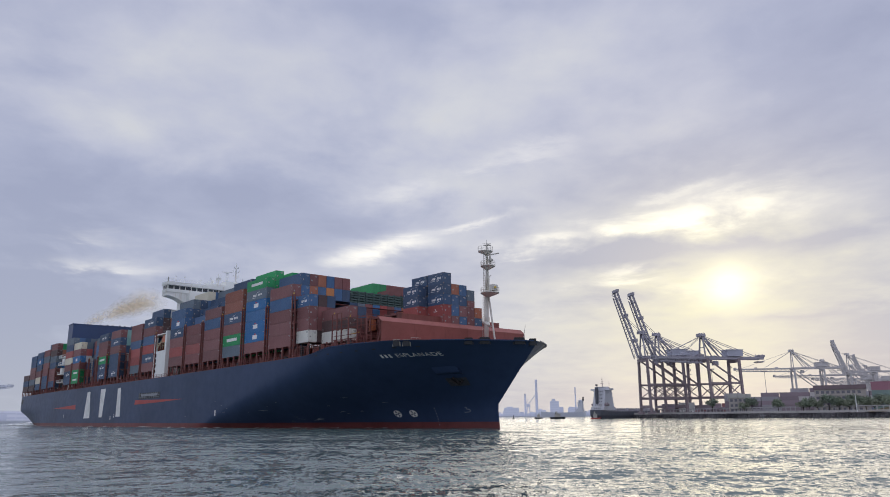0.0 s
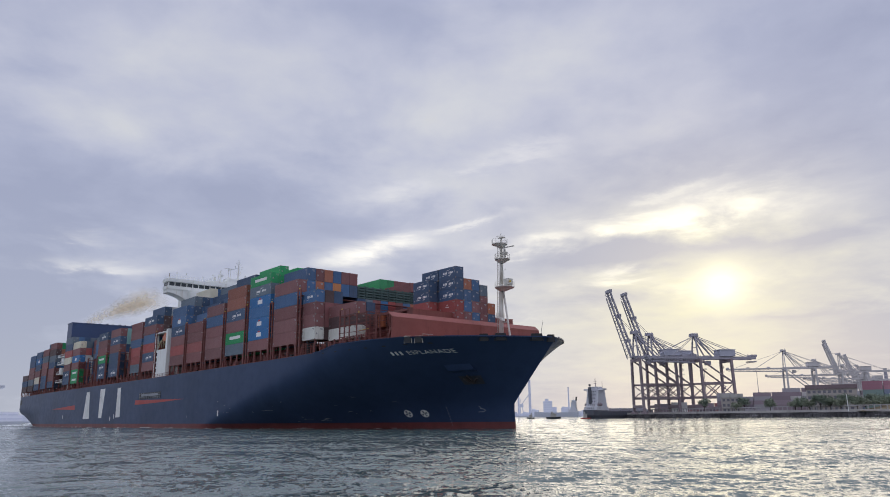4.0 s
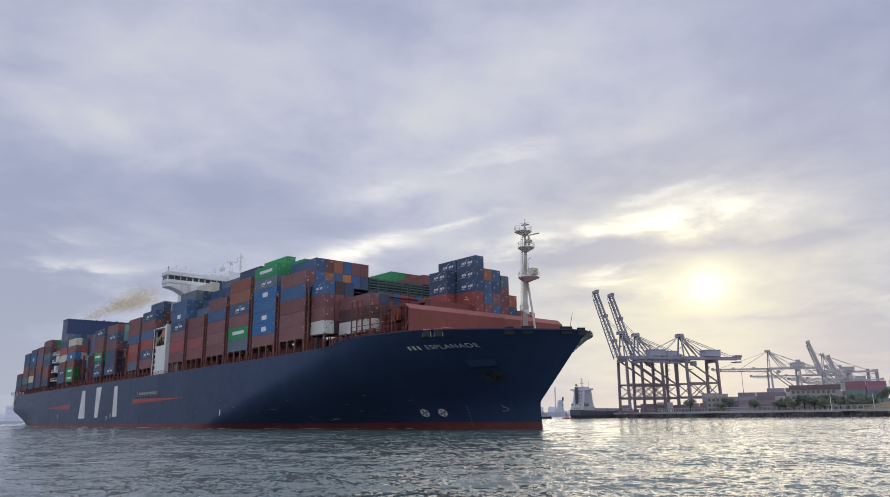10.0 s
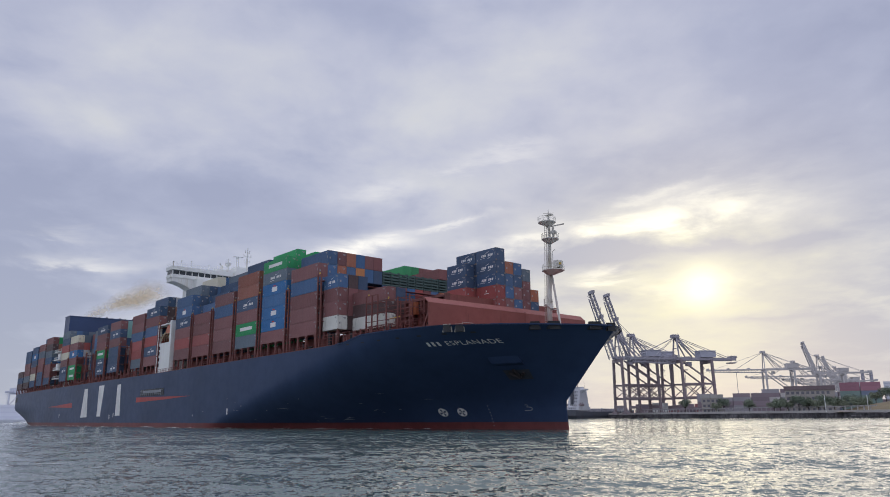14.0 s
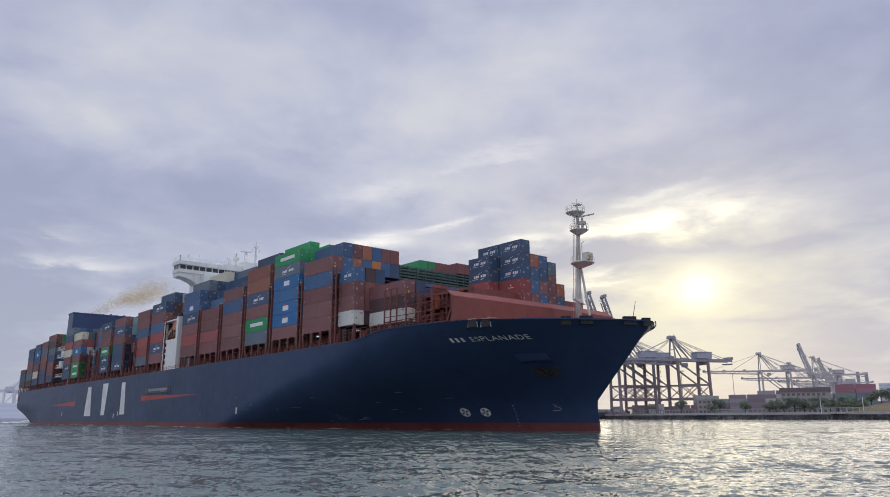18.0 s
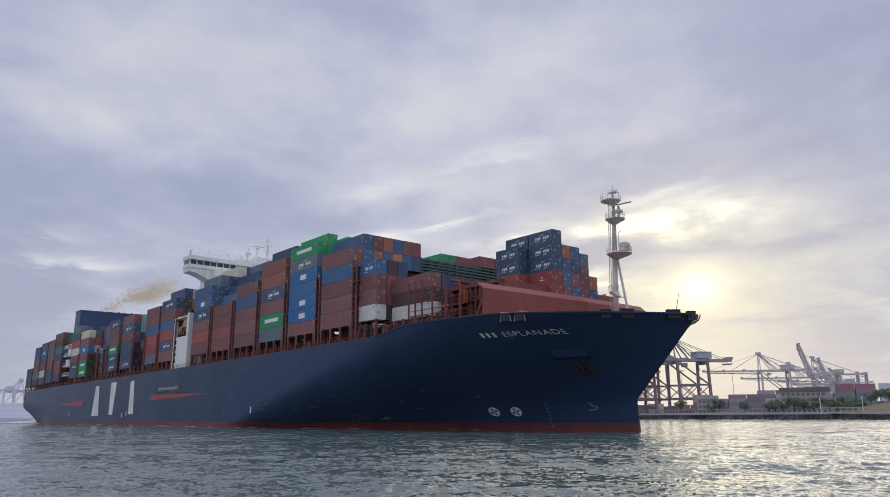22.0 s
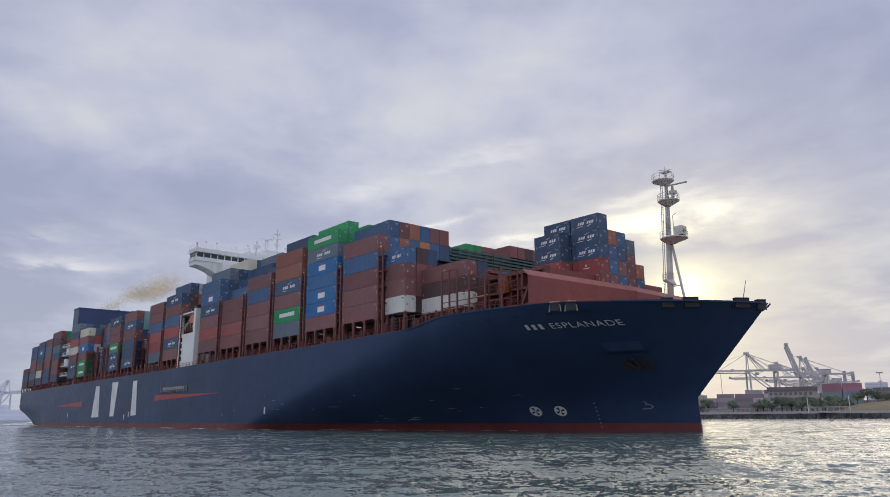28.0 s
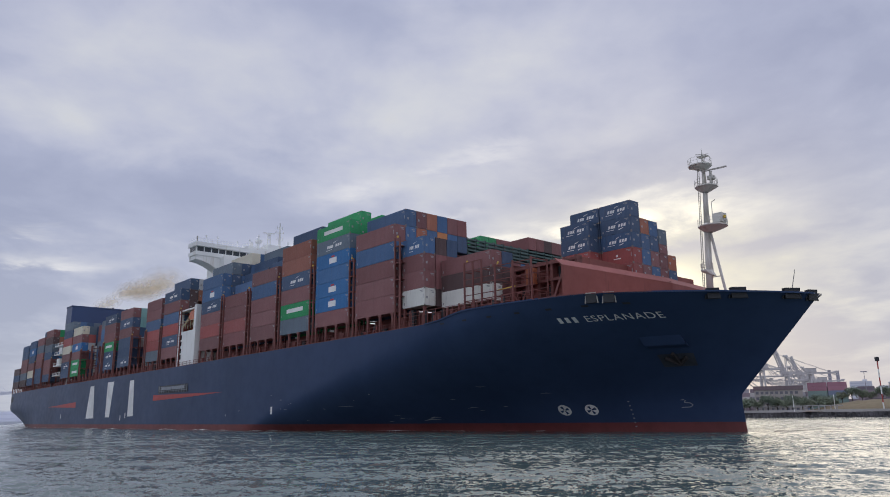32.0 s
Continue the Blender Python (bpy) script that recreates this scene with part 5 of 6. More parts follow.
# ---- quay cranes: u points to the water side, v along the quay ----
def quay_crane(name, label, paint, dark, up, gauge=30.0, girder=43.0, apex=63.0, boom=57.0, back=20.0, fat=1.0):
    t = thing(name, label, "quay crane", "cranes of the terminal")
    w = 9.0
    for u in (0, -gauge):
        for v in (-w, w):
            bm = bmesh.new()
            beam(bm, (u, v, 1.5), (u, v * 0.82, girder), 1.75)
            box(bm, u - 1.2, u + 1.2, v - 4.2, v + 4.2, 0, 1.6)
            part("leg", bm, dark, t)
    for p, q, wd, hg in [((u, -w, 5.5), (u, w, 5.5), 1.7, 2.2) for u in (0, -gauge)] + [((u, -w * 0.84, girder - 1.5), (u, w * 0.84, girder - 1.5), 1.8, 2.4) for u in (0, -gauge)] + \
            [((0, v * 0.96, 12.0), (-gauge, v * 0.96, 12.0), 1.5, 1.8) for v in (-w, w)] + [((0, v * 0.91, 22.4), (-gauge, v * 0.91, 22.4), 1.2, 1.4) for v in (-w, w)]:
        bm = bmesh.new()
        beam(bm, p, q, wd, hg)
        part("portal_beam", bm, dark, t)
    for v in (-w, w):
        for p, q, wd in (((-gauge, v * 0.91, 22.4), (-2, v * 0.84, girder - 2), 1.0), ((0, v * 0.91, 22.4), (-gauge * 0.5, v * 0.96, 12.0), 0.6), ((-gauge, v * 0.91, 22.4), (-gauge * 0.5, v * 0.96, 12.0), 0.6),
                         ((0, v * 0.96, 12.0), (-gauge * 0.5, v * 0.91, 22.4), 0.6), ((-gauge, v * 0.96, 12.0), (-gauge * 0.5, v * 0.91, 22.4), 0.6)):
            bm = bmesh.new()
            beam(bm, p, q, wd)
            part("brace", bm, dark, t)
    bm = bmesh.new()
    for v in (-3.2, 3.2):
        beam(bm, (2, v, girder + 0.8), (-gauge - back, v, girder + 0.8), 1.0, 2.2)
    for k in range(9):
        u = 1 - k * (gauge + back - 2) / 8
        beam(bm, (u, -3.2, girder + 0.8), (u, 3.2, girder + 0.8), 0.5)
    box(bm, -gauge - back, 2, -4.6, -3.9, girder + 1.4, girder + 1.6)
    part("girder", bm, paint, t, "long twin trolley girder")
    bm = bmesh.new()
    a = radians(71.5 if up else 0)
    tip = Vector((2 + boom * math.cos(a), 0, girder + 0.8 + boom * math.sin(a)))
    root = Vector((2, 0, girder + 0.8))
    side = Vector((0, 1, 0))
    nrm = (tip - root).normalized().cross(side)
    for v in (-3.2, 3.2):
        beam(bm, root + side * v, tip + side * v, 1.1, 1.3 * fat)
        beam(bm, root + side * v - nrm * 3.6, tip.lerp(root, 0.08) + side * v - nrm * 2.2, 0.7 * fat)
        for k in range(12):
            p, q = root.lerp(tip, k / 12), root.lerp(tip, (k + 0.5) / 12)
            drop = nrm * (3.6 - 1.4 * k / 12)
            beam(bm, p + side * v, q + side * v - drop, 0.34)
            beam(bm, q + side * v - drop, root.lerp(tip, (k + 1) / 12) + side * v, 0.34)
    for k in range(9):
        p = root.lerp(tip, k / 8)
        beam(bm, p - side * 3.2, p + side * 3.2, 0.5)
        if k % 3 == 2:
            beam(bm, p - side * 3.6 + nrm * 0.8, p + side * 3.6 + nrm * 0.8, 2.0, 2.4)
    box(bm, tip.x - 1, tip.x + 1, -4, 4, tip.z - 1, tip.z + 1)
    part("boom", bm, paint, t, "raised lattice boom" if up else "lowered lattice boom")
    bm = bmesh.new()
    for v in (-5, 5):
        beam(bm, (0, v, girder + 1), (-0.5, v * 0.35, apex), 0.9)
        beam(bm, (-gauge * 0.45, v, girder + 1), (-0.5, v * 0.35, apex), 0.75)
    box(bm, -3.0, 2.4, -2.6, 2.6, apex - 0.6, apex + 0.9)
    for q in (-2.2, 0.0, 1.8):
        tube(bm, (q, -2.2, apex + 1.3), (q, 2.2, apex + 1.3), 0.7, 0.7, 8)
    beam(bm, (-2.6, 0, apex + 1.0), (-2.6, 0, apex + 3.0), 0.25)
    beam(bm, (-0.3, -3.4, girder + (apex - girder) * 0.5), (-0.3, 3.4, girder + (apex - girder) * 0.5), 0.5)
    part("a_frame", bm, paint, t)
    for v in (-1.6, 1.6):
        ends = [((-gauge - back * 0.75, v * 1.6, girder + 2), 0.38), ((-gauge * 0.95, v * 1.6, girder + 2), 0.38), ((-gauge * 0.62, v * 1.9, girder + 2), 0.75)]
        ends += [(tuple(root.lerp(tip, 0.62) + side * v), 0.22)] if up else [(tuple(root.lerp(tip, 0.5) + side * v), 0.30), (tuple(root.lerp(tip, 0.93) + side * v), 0.30)]
        for q, w2 in ends:
            bm = bmesh.new()
            beam(bm, (-0.5, v, apex), q, w2)
            part("stay", bm, paint, t)
    bm = bmesh.new()
    box(bm, -gauge - 6, -gauge + 7, -4.4, 4.4, girder + 2.2, girder + 7.0)
    box(bm, -gauge - 6.3, -gauge + 7.3, -4.7, 4.7, girder + 6.9, girder + 7.4)
    part("machinery_house", bm, M_HOUSE if dark is M_CRANEDARK else paint, t, "blue-grey machinery house")
    bm = bmesh.new()
    box(bm, -12, -8.5, -2, 2, girder - 4.6, girder - 1.4)
    part("cab", bm, paint, t)
    bm = bmesh.new()
    for k in range(10):
        z = 5 + k * 3.8
        s = 1 if k % 2 else -1
        beam(bm, (-gauge - 1.8 + s * 1.6, -w - 0.4, z), (-gauge - 1.8 - s * 1.6, -w - 0.4, z + 3.8), 0.35)
        box(bm, -gauge - 3.8, -gauge, -w - 1.0, -w + 0.2, z, z + 0.2)
    part("stair_tower", bm, paint, t)
    bm = bmesh.new()
    for k in range(3):
        beam(bm, (-gauge - back + 1 + k * 3, 3.6, girder + 2), (-gauge - back + 1 + k * 3, 3.6, girder + 3.6), 0.3)
    box(bm, -gauge - back - 0.5, -gauge - back + 5, -3, 3, girder - 2.4, girder - 1.6)
    box(bm, -gauge - back - 1, -gauge - back + 3, -3.6, 3.6, girder + 1.6, girder + 3.4)
    part("counter_sheave", bm, paint, t)
    return t


QZ = 3.2


def crane_pose(bearing, dist, turn):
    p = spot(bearing, dist)
    return pose(p.x, p.y, QZ if bearing > 0 else 3.0, 0, 0, 180 + turn)


c_up = quay_crane("quay_crane", "tall grey ship-to-shore crane with its boom raised", M_CRANE, M_CRANEDARK, True, gauge=30, boom=55.5)
c_up.matrix_world = crane_pose(15.07, 600, 10)
copy_thing(c_up, crane_pose(16.15, 620, 10))
c_low = quay_crane("quay_crane", "tall grey ship-to-shore crane with its boom lowered", M_CRANE, M_CRANEDARK, False, gauge=26, girder=41.0, apex=59.0, back=24, boom=38)
c_low.matrix_world = crane_pose(19.35, 600, 10)
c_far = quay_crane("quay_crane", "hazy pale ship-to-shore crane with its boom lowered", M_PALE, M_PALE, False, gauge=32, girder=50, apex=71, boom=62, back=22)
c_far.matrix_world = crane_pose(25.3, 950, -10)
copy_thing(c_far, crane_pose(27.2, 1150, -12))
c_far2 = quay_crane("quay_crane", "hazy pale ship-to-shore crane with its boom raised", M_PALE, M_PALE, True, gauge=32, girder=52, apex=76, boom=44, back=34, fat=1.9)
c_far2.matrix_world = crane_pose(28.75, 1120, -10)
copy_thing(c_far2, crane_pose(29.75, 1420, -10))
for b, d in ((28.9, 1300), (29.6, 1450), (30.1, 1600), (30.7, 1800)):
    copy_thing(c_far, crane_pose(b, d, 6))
c_west = quay_crane("quay_crane", "hazy pale blue quay crane beyond the ship's stern", M_PALEBLUE, M_PALEBLUE, False, gauge=30, girder=44, apex=62, boom=50)
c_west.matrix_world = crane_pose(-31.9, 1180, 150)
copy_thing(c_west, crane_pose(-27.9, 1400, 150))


# ---- the terminal yard ----
YARD_BOX = {}
# yard boxes: paints paled and greyed to carry the haze in their colour
YARD = {k: material("yard_" + k, v, 0.75, 0, 0.5, 0.12, 0, None, 0.278, 0.12) for k, v in
        {"mauve": (0.30, 0.24, 0.27), "grey": (0.40, 0.38, 0.41), "pale": (0.52, 0.49, 0.48), "brick": (0.32, 0.15, 0.15), "blue": (0.22, 0.26, 0.36), "dark": (0.20, 0.17, 0.20), "green": (0.20, 0.28, 0.26), "white": (0.78, 0.78, 0.76), "pink": (0.40, 0.20, 0.25)}.items()}


def yard_mesh(colour, L):
    if (colour, L) not in YARD_BOX:
        bm = bmesh.new()
        box(bm, 0, L, 0, 2.44, 0, 2.86)
        bm.faces.ensure_lookup_table()
        bmesh.ops.inset_individual(bm, faces=list(bm.faces)[2:], thickness=0.16, depth=-0.06)
        YARD_BOX[colour, L] = finish("shipping_container", bm, YARD[colour])
    return YARD_BOX[colour, L]


def yard_stack(bearing, dist, cols, tiers, colours, turn, seed, label, top=""):
    """Boxes stacked side by side; each can be told apart."""
    r = random.Random(seed)
    p = spot(bearing, dist)
    t = thing("container_stack", label, "container stack", "stacks in the terminal yard", "", pose(p.x, p.y, QZ, 0, 0, turn))
    for i in range(cols):
        n = max(1, tiers - r.choice((0, 0, 0, 1)))
        for k in range(n):
            ob = new("shipping_container", yard_mesh(top if top and k >= n - 2 else r.choice(colours), 12.19))
            ob.parent = t
            ob.matrix_basis = pose(i * 12.7, 0, k * 2.9)
    bm = bmesh.new()
    box(bm, 0.2, cols * 12.7 - 0.7, 2.6, 12.4, 0, (tiers - 1) * 2.9)
    part("rear_row", bm, YARD[colours[0]], t)
    return t


MUTED = ["mauve", "grey", "pale", "grey", "mauve", "pale", "blue"]
yard_stack(20.6, 590, 4, 5, ["mauve", "dark", "mauve", "grey"], -20, 1, "rows of stacked dark containers on the terminal")
yard_stack(22.4, 600, 5, 4, MUTED, -22, 2, "rows of stacked pale containers on the terminal")
yard_stack(25.0, 600, 5, 6, MUTED, -24, 3, "high rows of stacked pale containers on the terminal")
yard_stack(29.95, 585, 2, 7, ["green", "green", "blue"], -29, 4, "high stack of teal containers with magenta ones on top", "pink")
yard_stack(32.2, 600, 3, 4, ["dark", "mauve", "brick"], -30, 9, "low rows of stacked dark containers behind the mound")
yard_stack(33.0, 700, 4, 7, ["dark", "blue", "mauve"], -30, 5, "rows of stacked dark containers on the terminal")
yard_stack(16.2, 690, 6, 3, ["dark", "mauve", "brick"], -16, 6, "low rows of stacked containers under the cranes")
yard_stack(17.4, 560 + 60, 1, 3, ["white"], -16, 8, "white stacked containers below the cranes")


def office_block(bearing, dist, turn, width, floors, label, wall, roof, depth=14.0):
    p = spot(bearing, dist)
    t = thing("office_building", label, "building", "", "", pose(p.x, p.y, QZ, 0, 0, turn))
    bm = bmesh.new()
    h = floors * 3.5
    box(bm, 0, width, 0, depth, 0, h)
    part("wall", bm, wall, t)
    bm = bmesh.new()
    box(bm, -0.5, width + 0.5, -0.5, depth + 0.5, h, h + 2.6)
    part("roof", bm, roof, t, "dark flat roof")
    bm = bmesh.new()
    box(bm, 0, 1.7, -0.10, 0.3, 0, 1.7)
    box(bm, 0.12, 1.58, -0.05, 0.25, 0.12, 1.58)
    me = finish("window", bm, M_WIN)
    for f in range(floors):
        for k in range(int(width / 2.9)):
            wdw = new("window", me)
            wdw.parent = t
            wdw.matrix_basis = pose(0.8 + k * 2.9, 0, 0.9 + f * 3.5)
    bm = bmesh.new()
    for f in range(1, floors):
        box(bm, -0.1, width + 0.1, -0.35, 0.1, f * 3.5 - 0.25, f * 3.5)
    part("ledge", bm, M_CONC, t)
    return t


office_block(26.5, 525, -27, 28.5, 4, "long cream office building with dark windows", M_CREAM, M_ROOFR)
office_block(20.9, 560, -20, 14, 3, "small pale workshop building on the quay", M_CREAM, M_CONC)
office_block(35.0, 620, -30, 20, 5, "block of flats behind the mound", M_CREAM, M_CONC)


# ---- trees ----
def tree_kind(seed, high, spread, leaf):
    r = random.Random(seed)
    t = thing("tree", "broad green shore tree", "tree", "trees along the shore")
    bm = bmesh.new()
    tube(bm, (0, 0, 0), (0.1, 0, high * 0.42), 0.28, 0.18, 7)
    limbs = []
    for k in range(7):
        a = k * 0.9 + r.random()
        q = Vector((math.cos(a) * spread * r.uniform(0.35, 0.7), math.sin(a) * spread * r.uniform(0.35, 0.7), high * r.uniform(0.55, 0.88)))
        tube(bm, (0.1, 0, high * r.uniform(0.28, 0.42)), q, 0.12, 0.05, 5)
        limbs.append(q)
    part("trunk", bm, M_BARK, t)
    verts, faces = [], []
    clumps = [(q, r.uniform(0.28, 0.45) * spread) for q in limbs] + [(Vector((r.uniform(-0.5, 0.5) * spread, r.uniform(-0.5, 0.5) * spread, high * r.uniform(0.5, 0.9))), r.uniform(0.22, 0.36) * spread) for _ in range(8)]
    for c, rad in clumps:
        for _ in range(95):
            d = Vector((r.gauss(0, 1), r.gauss(0, 1), r.gauss(0, 0.75))).normalized() * rad * r.random() ** 0.4
            p = c + d
            s = r.uniform(0.22, 0.50)
            u = Vector((r.gauss(0, 1), r.gauss(0, 1), r.gauss(0, 1))).normalized()
            w = u.cross(Vector((r.gauss(0, 1), r.gauss(0, 1), r.gauss(0, 1)))).normalized()
            o = len(verts)
            verts += [tuple(p - u * s), tuple(p + w * s * 0.6), tuple(p + u * s), tuple(p - w * s * 0.6)]
            faces.append((o, o + 1, o + 2, o + 3))
    me = bpy.data.meshes.new("crown")
    me.from_pydata(verts, [], faces)
    me.materials.append(leaf)
    crown = new("crown", me)
    crown.parent = t
    return t


def plant_trees():
    kinds = [tree_kind(1, 9.0, 5.2, M_LEAF[0]), tree_kind(2, 7.0, 4.6, M_LEAF[1]), tree_kind(3, 10.5, 5.4, M_LEAF[2])]
    r = random.Random(12)
    spots = [(26.1, 506), (26.6, 502), (27.3, 500), (27.9, 503), (28.5, 499), (28.9, 503), (29.5, 500), (30.0, 499), (30.5, 512), (24.1, 530), (21.9, 552), (22.4, 556),
             (31.4, 520), (32.0, 548), (32.6, 546), (33.2, 552), (33.7, 548), (34.4, 545), (35.0, 542), (35.6, 548), (36.3, 540), (30.9, 505), (25.7, 512), (19.7, 566)]
    for i, (b, d) in enumerate(spots):
        p = spot(b, d)
        z = QZ + (5.2 if d > 540 and b > 31.8 else 0)
        if i < 3:
            kinds[i].matrix_world = pose(p.x, p.y, z, 0, 0, r.uniform(0, 360))
        else:
            copy_thing(kinds[i % 3], pose(p.x, p.y, z, 0, 0, r.uniform(0, 360)))


plant_trees()


def lamp_mast(bearing, dist, high, label, heads=3):
    p = spot(bearing, dist)
    t = thing("lamp_mast", label, "lamp mast", "", "", pose(p.x, p.y, QZ))
    bm = bmesh.new()
    tube(bm, (0, 0, 0), (0, 0, high), 0.32, 0.16, 8)
    part("pole", bm, M_CRANE, t)
    bm = bmesh.new()
    box(bm, -2.2, 2.2, -0.5, 0.5, high, high + 0.7)
    part("lamp_head", bm, M_CRANE, t)


lamp_mast(23.45, 600, 30, "tall floodlight mast with a wide head")
lamp_mast(19.9, 620, 34, "tall floodlight mast with a wide head")
lamp_mast(33.5, 620, 28, "tall floodlight mast with a wide head")


def signal_pole():
    p = spot(34.37, 462)
    t = thing("signal_pole", "red and white banded signal pole on the sea wall", "signal pole", "", "", pose(p.x, p.y, QZ))
    for k in range(6):
        bm = bmesh.new()
        tube(bm, (0, 0, k * 4.4), (0, 0, k * 4.4 + 4.4), 0.32, 0.32, 8)
        part("band", bm, M_RED if k % 2 else M_SHIPWHITE, t, "red band" if k % 2 else "white band")
    bm = bmesh.new()
    box(bm, -0.9, 0.9, -0.6, 0.6, 26.4, 28.6)
    part("lantern", bm, M_BLACK, t)
    for b in (31.5, 28.95):
        q = spot(b, 484)
        w = thing("white_post", "short white marker post on the shore", "post", "", "", pose(q.x, q.y, QZ))
        bm = bmesh.new()
        tube(bm, (0, 0, 0), (0, 0, 9.5), 0.22, 0.18, 7)
        part("pole", bm, M_SHIPWHITE, w)


signal_pole()


def chimney(bearing, dist, high, rad, mat):
    p = spot(bearing, dist)
    t = thing("chimney", "tall hazy factory chimney", "chimney", "chimneys on the skyline", "", pose(p.x, p.y, 3))
    bm = bmesh.new()
    tube(bm, (0, 0, 0), (0, 0, high), rad, rad * 0.75, 14)
    part("shaft", bm, mat, t)
    bm = bmesh.new()
    tube(bm, (0, 0, high), (0, 0, high + 1.5), rad * 0.85, rad * 0.85, 14)
    part("rim", bm, mat, t)


# chimney grey with the distance haze mixed into it
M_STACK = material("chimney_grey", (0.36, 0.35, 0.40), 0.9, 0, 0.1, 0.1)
chimney(31.42, 2300, 113, 5.5, M_STACK)
chimney(31.92, 2300, 111, 5.5, M_STACK)
chimney(6.95, 2050, 96, 4.0, M_FAR[2])
chimney(6.08, 2050, 58, 3.0, M_FAR[2])
chimney(9.9, 2050, 74, 2.2, M_FAR[2])
chimney(12.3, 2050, 64, 2.2, M_FAR[2])


def far_derrick(bearing, dist, lean):
    p = spot(bearing, dist)
    t = thing("harbour_derrick", "small hazy dockside derrick on the far shore", "crane", "derricks on the far shore", "", pose(p.x, p.y, 3, 0, 0, -bearing))
    bm = bmesh.new()
    beam(bm, (-5, 0, 0), (-2, 0, 26), 2.0)
    beam(bm, (5, 0, 0), (2, 0, 26), 2.0)
    box(bm, -5, 5, -4, 4, 24, 31)
    part("portal", bm, M_FAR[2], t)
    bm = bmesh.new()
    beam(bm, (0, 0, 30), (lean, 0, 58), 1.8)
    beam(bm, (-lean * 0.2, 0, 30), (-lean * 0.1, 0, 44), 1.2)
    part("jib", bm, M_FAR[2], t)


for bb, ln in ((11.3, 12), (12.0, 14), (6.3, 22), (3.2, -10)):
    far_derrick(bb, 2010, ln)


def skyline():
    """Blocks along the far shores; their haze is in the wall colour."""
    r = random.Random(21)
    def block(b, d, w, h, mat):
        p = spot(b, d)
        t = thing("distant_building", "distant hazy building on the far shore", "building", "buildings on the far shore", "", pose(p.x, p.y, 3, 0, 0, -b))
        bm = bmesh.new()
        box(bm, -w / 2, w / 2, 0, 18, 0, h)
        if r.random() < 0.6:
            box(bm, -w * 0.3, w * 0.1, 3, 15, h, h + r.uniform(2, 6))
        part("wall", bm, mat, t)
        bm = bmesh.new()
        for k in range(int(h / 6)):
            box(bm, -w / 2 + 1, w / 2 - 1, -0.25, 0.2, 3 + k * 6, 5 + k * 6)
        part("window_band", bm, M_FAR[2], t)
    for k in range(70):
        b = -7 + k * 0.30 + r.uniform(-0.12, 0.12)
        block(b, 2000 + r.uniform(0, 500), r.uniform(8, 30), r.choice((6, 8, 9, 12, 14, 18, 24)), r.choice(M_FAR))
    block(8.3, 2000, 24, 38, M_FAR[0])
    block(5.0, 2000, 40, 22, M_FAR[0])
    for k in range(9):
        block(33.0 + k * 0.55, 1900 + r.uniform(0, 300), r.uniform(20, 40), r.choice((30, 45, 60, 75)), r.choice(M_FAR[:2]))
    for k in range(14):
        block(-36 + k * 0.75, 1150 + r.uniform(0, 250), r.uniform(14, 40), r.choice((8, 10, 14, 20)), r.choice(M_FAR))


skyline()


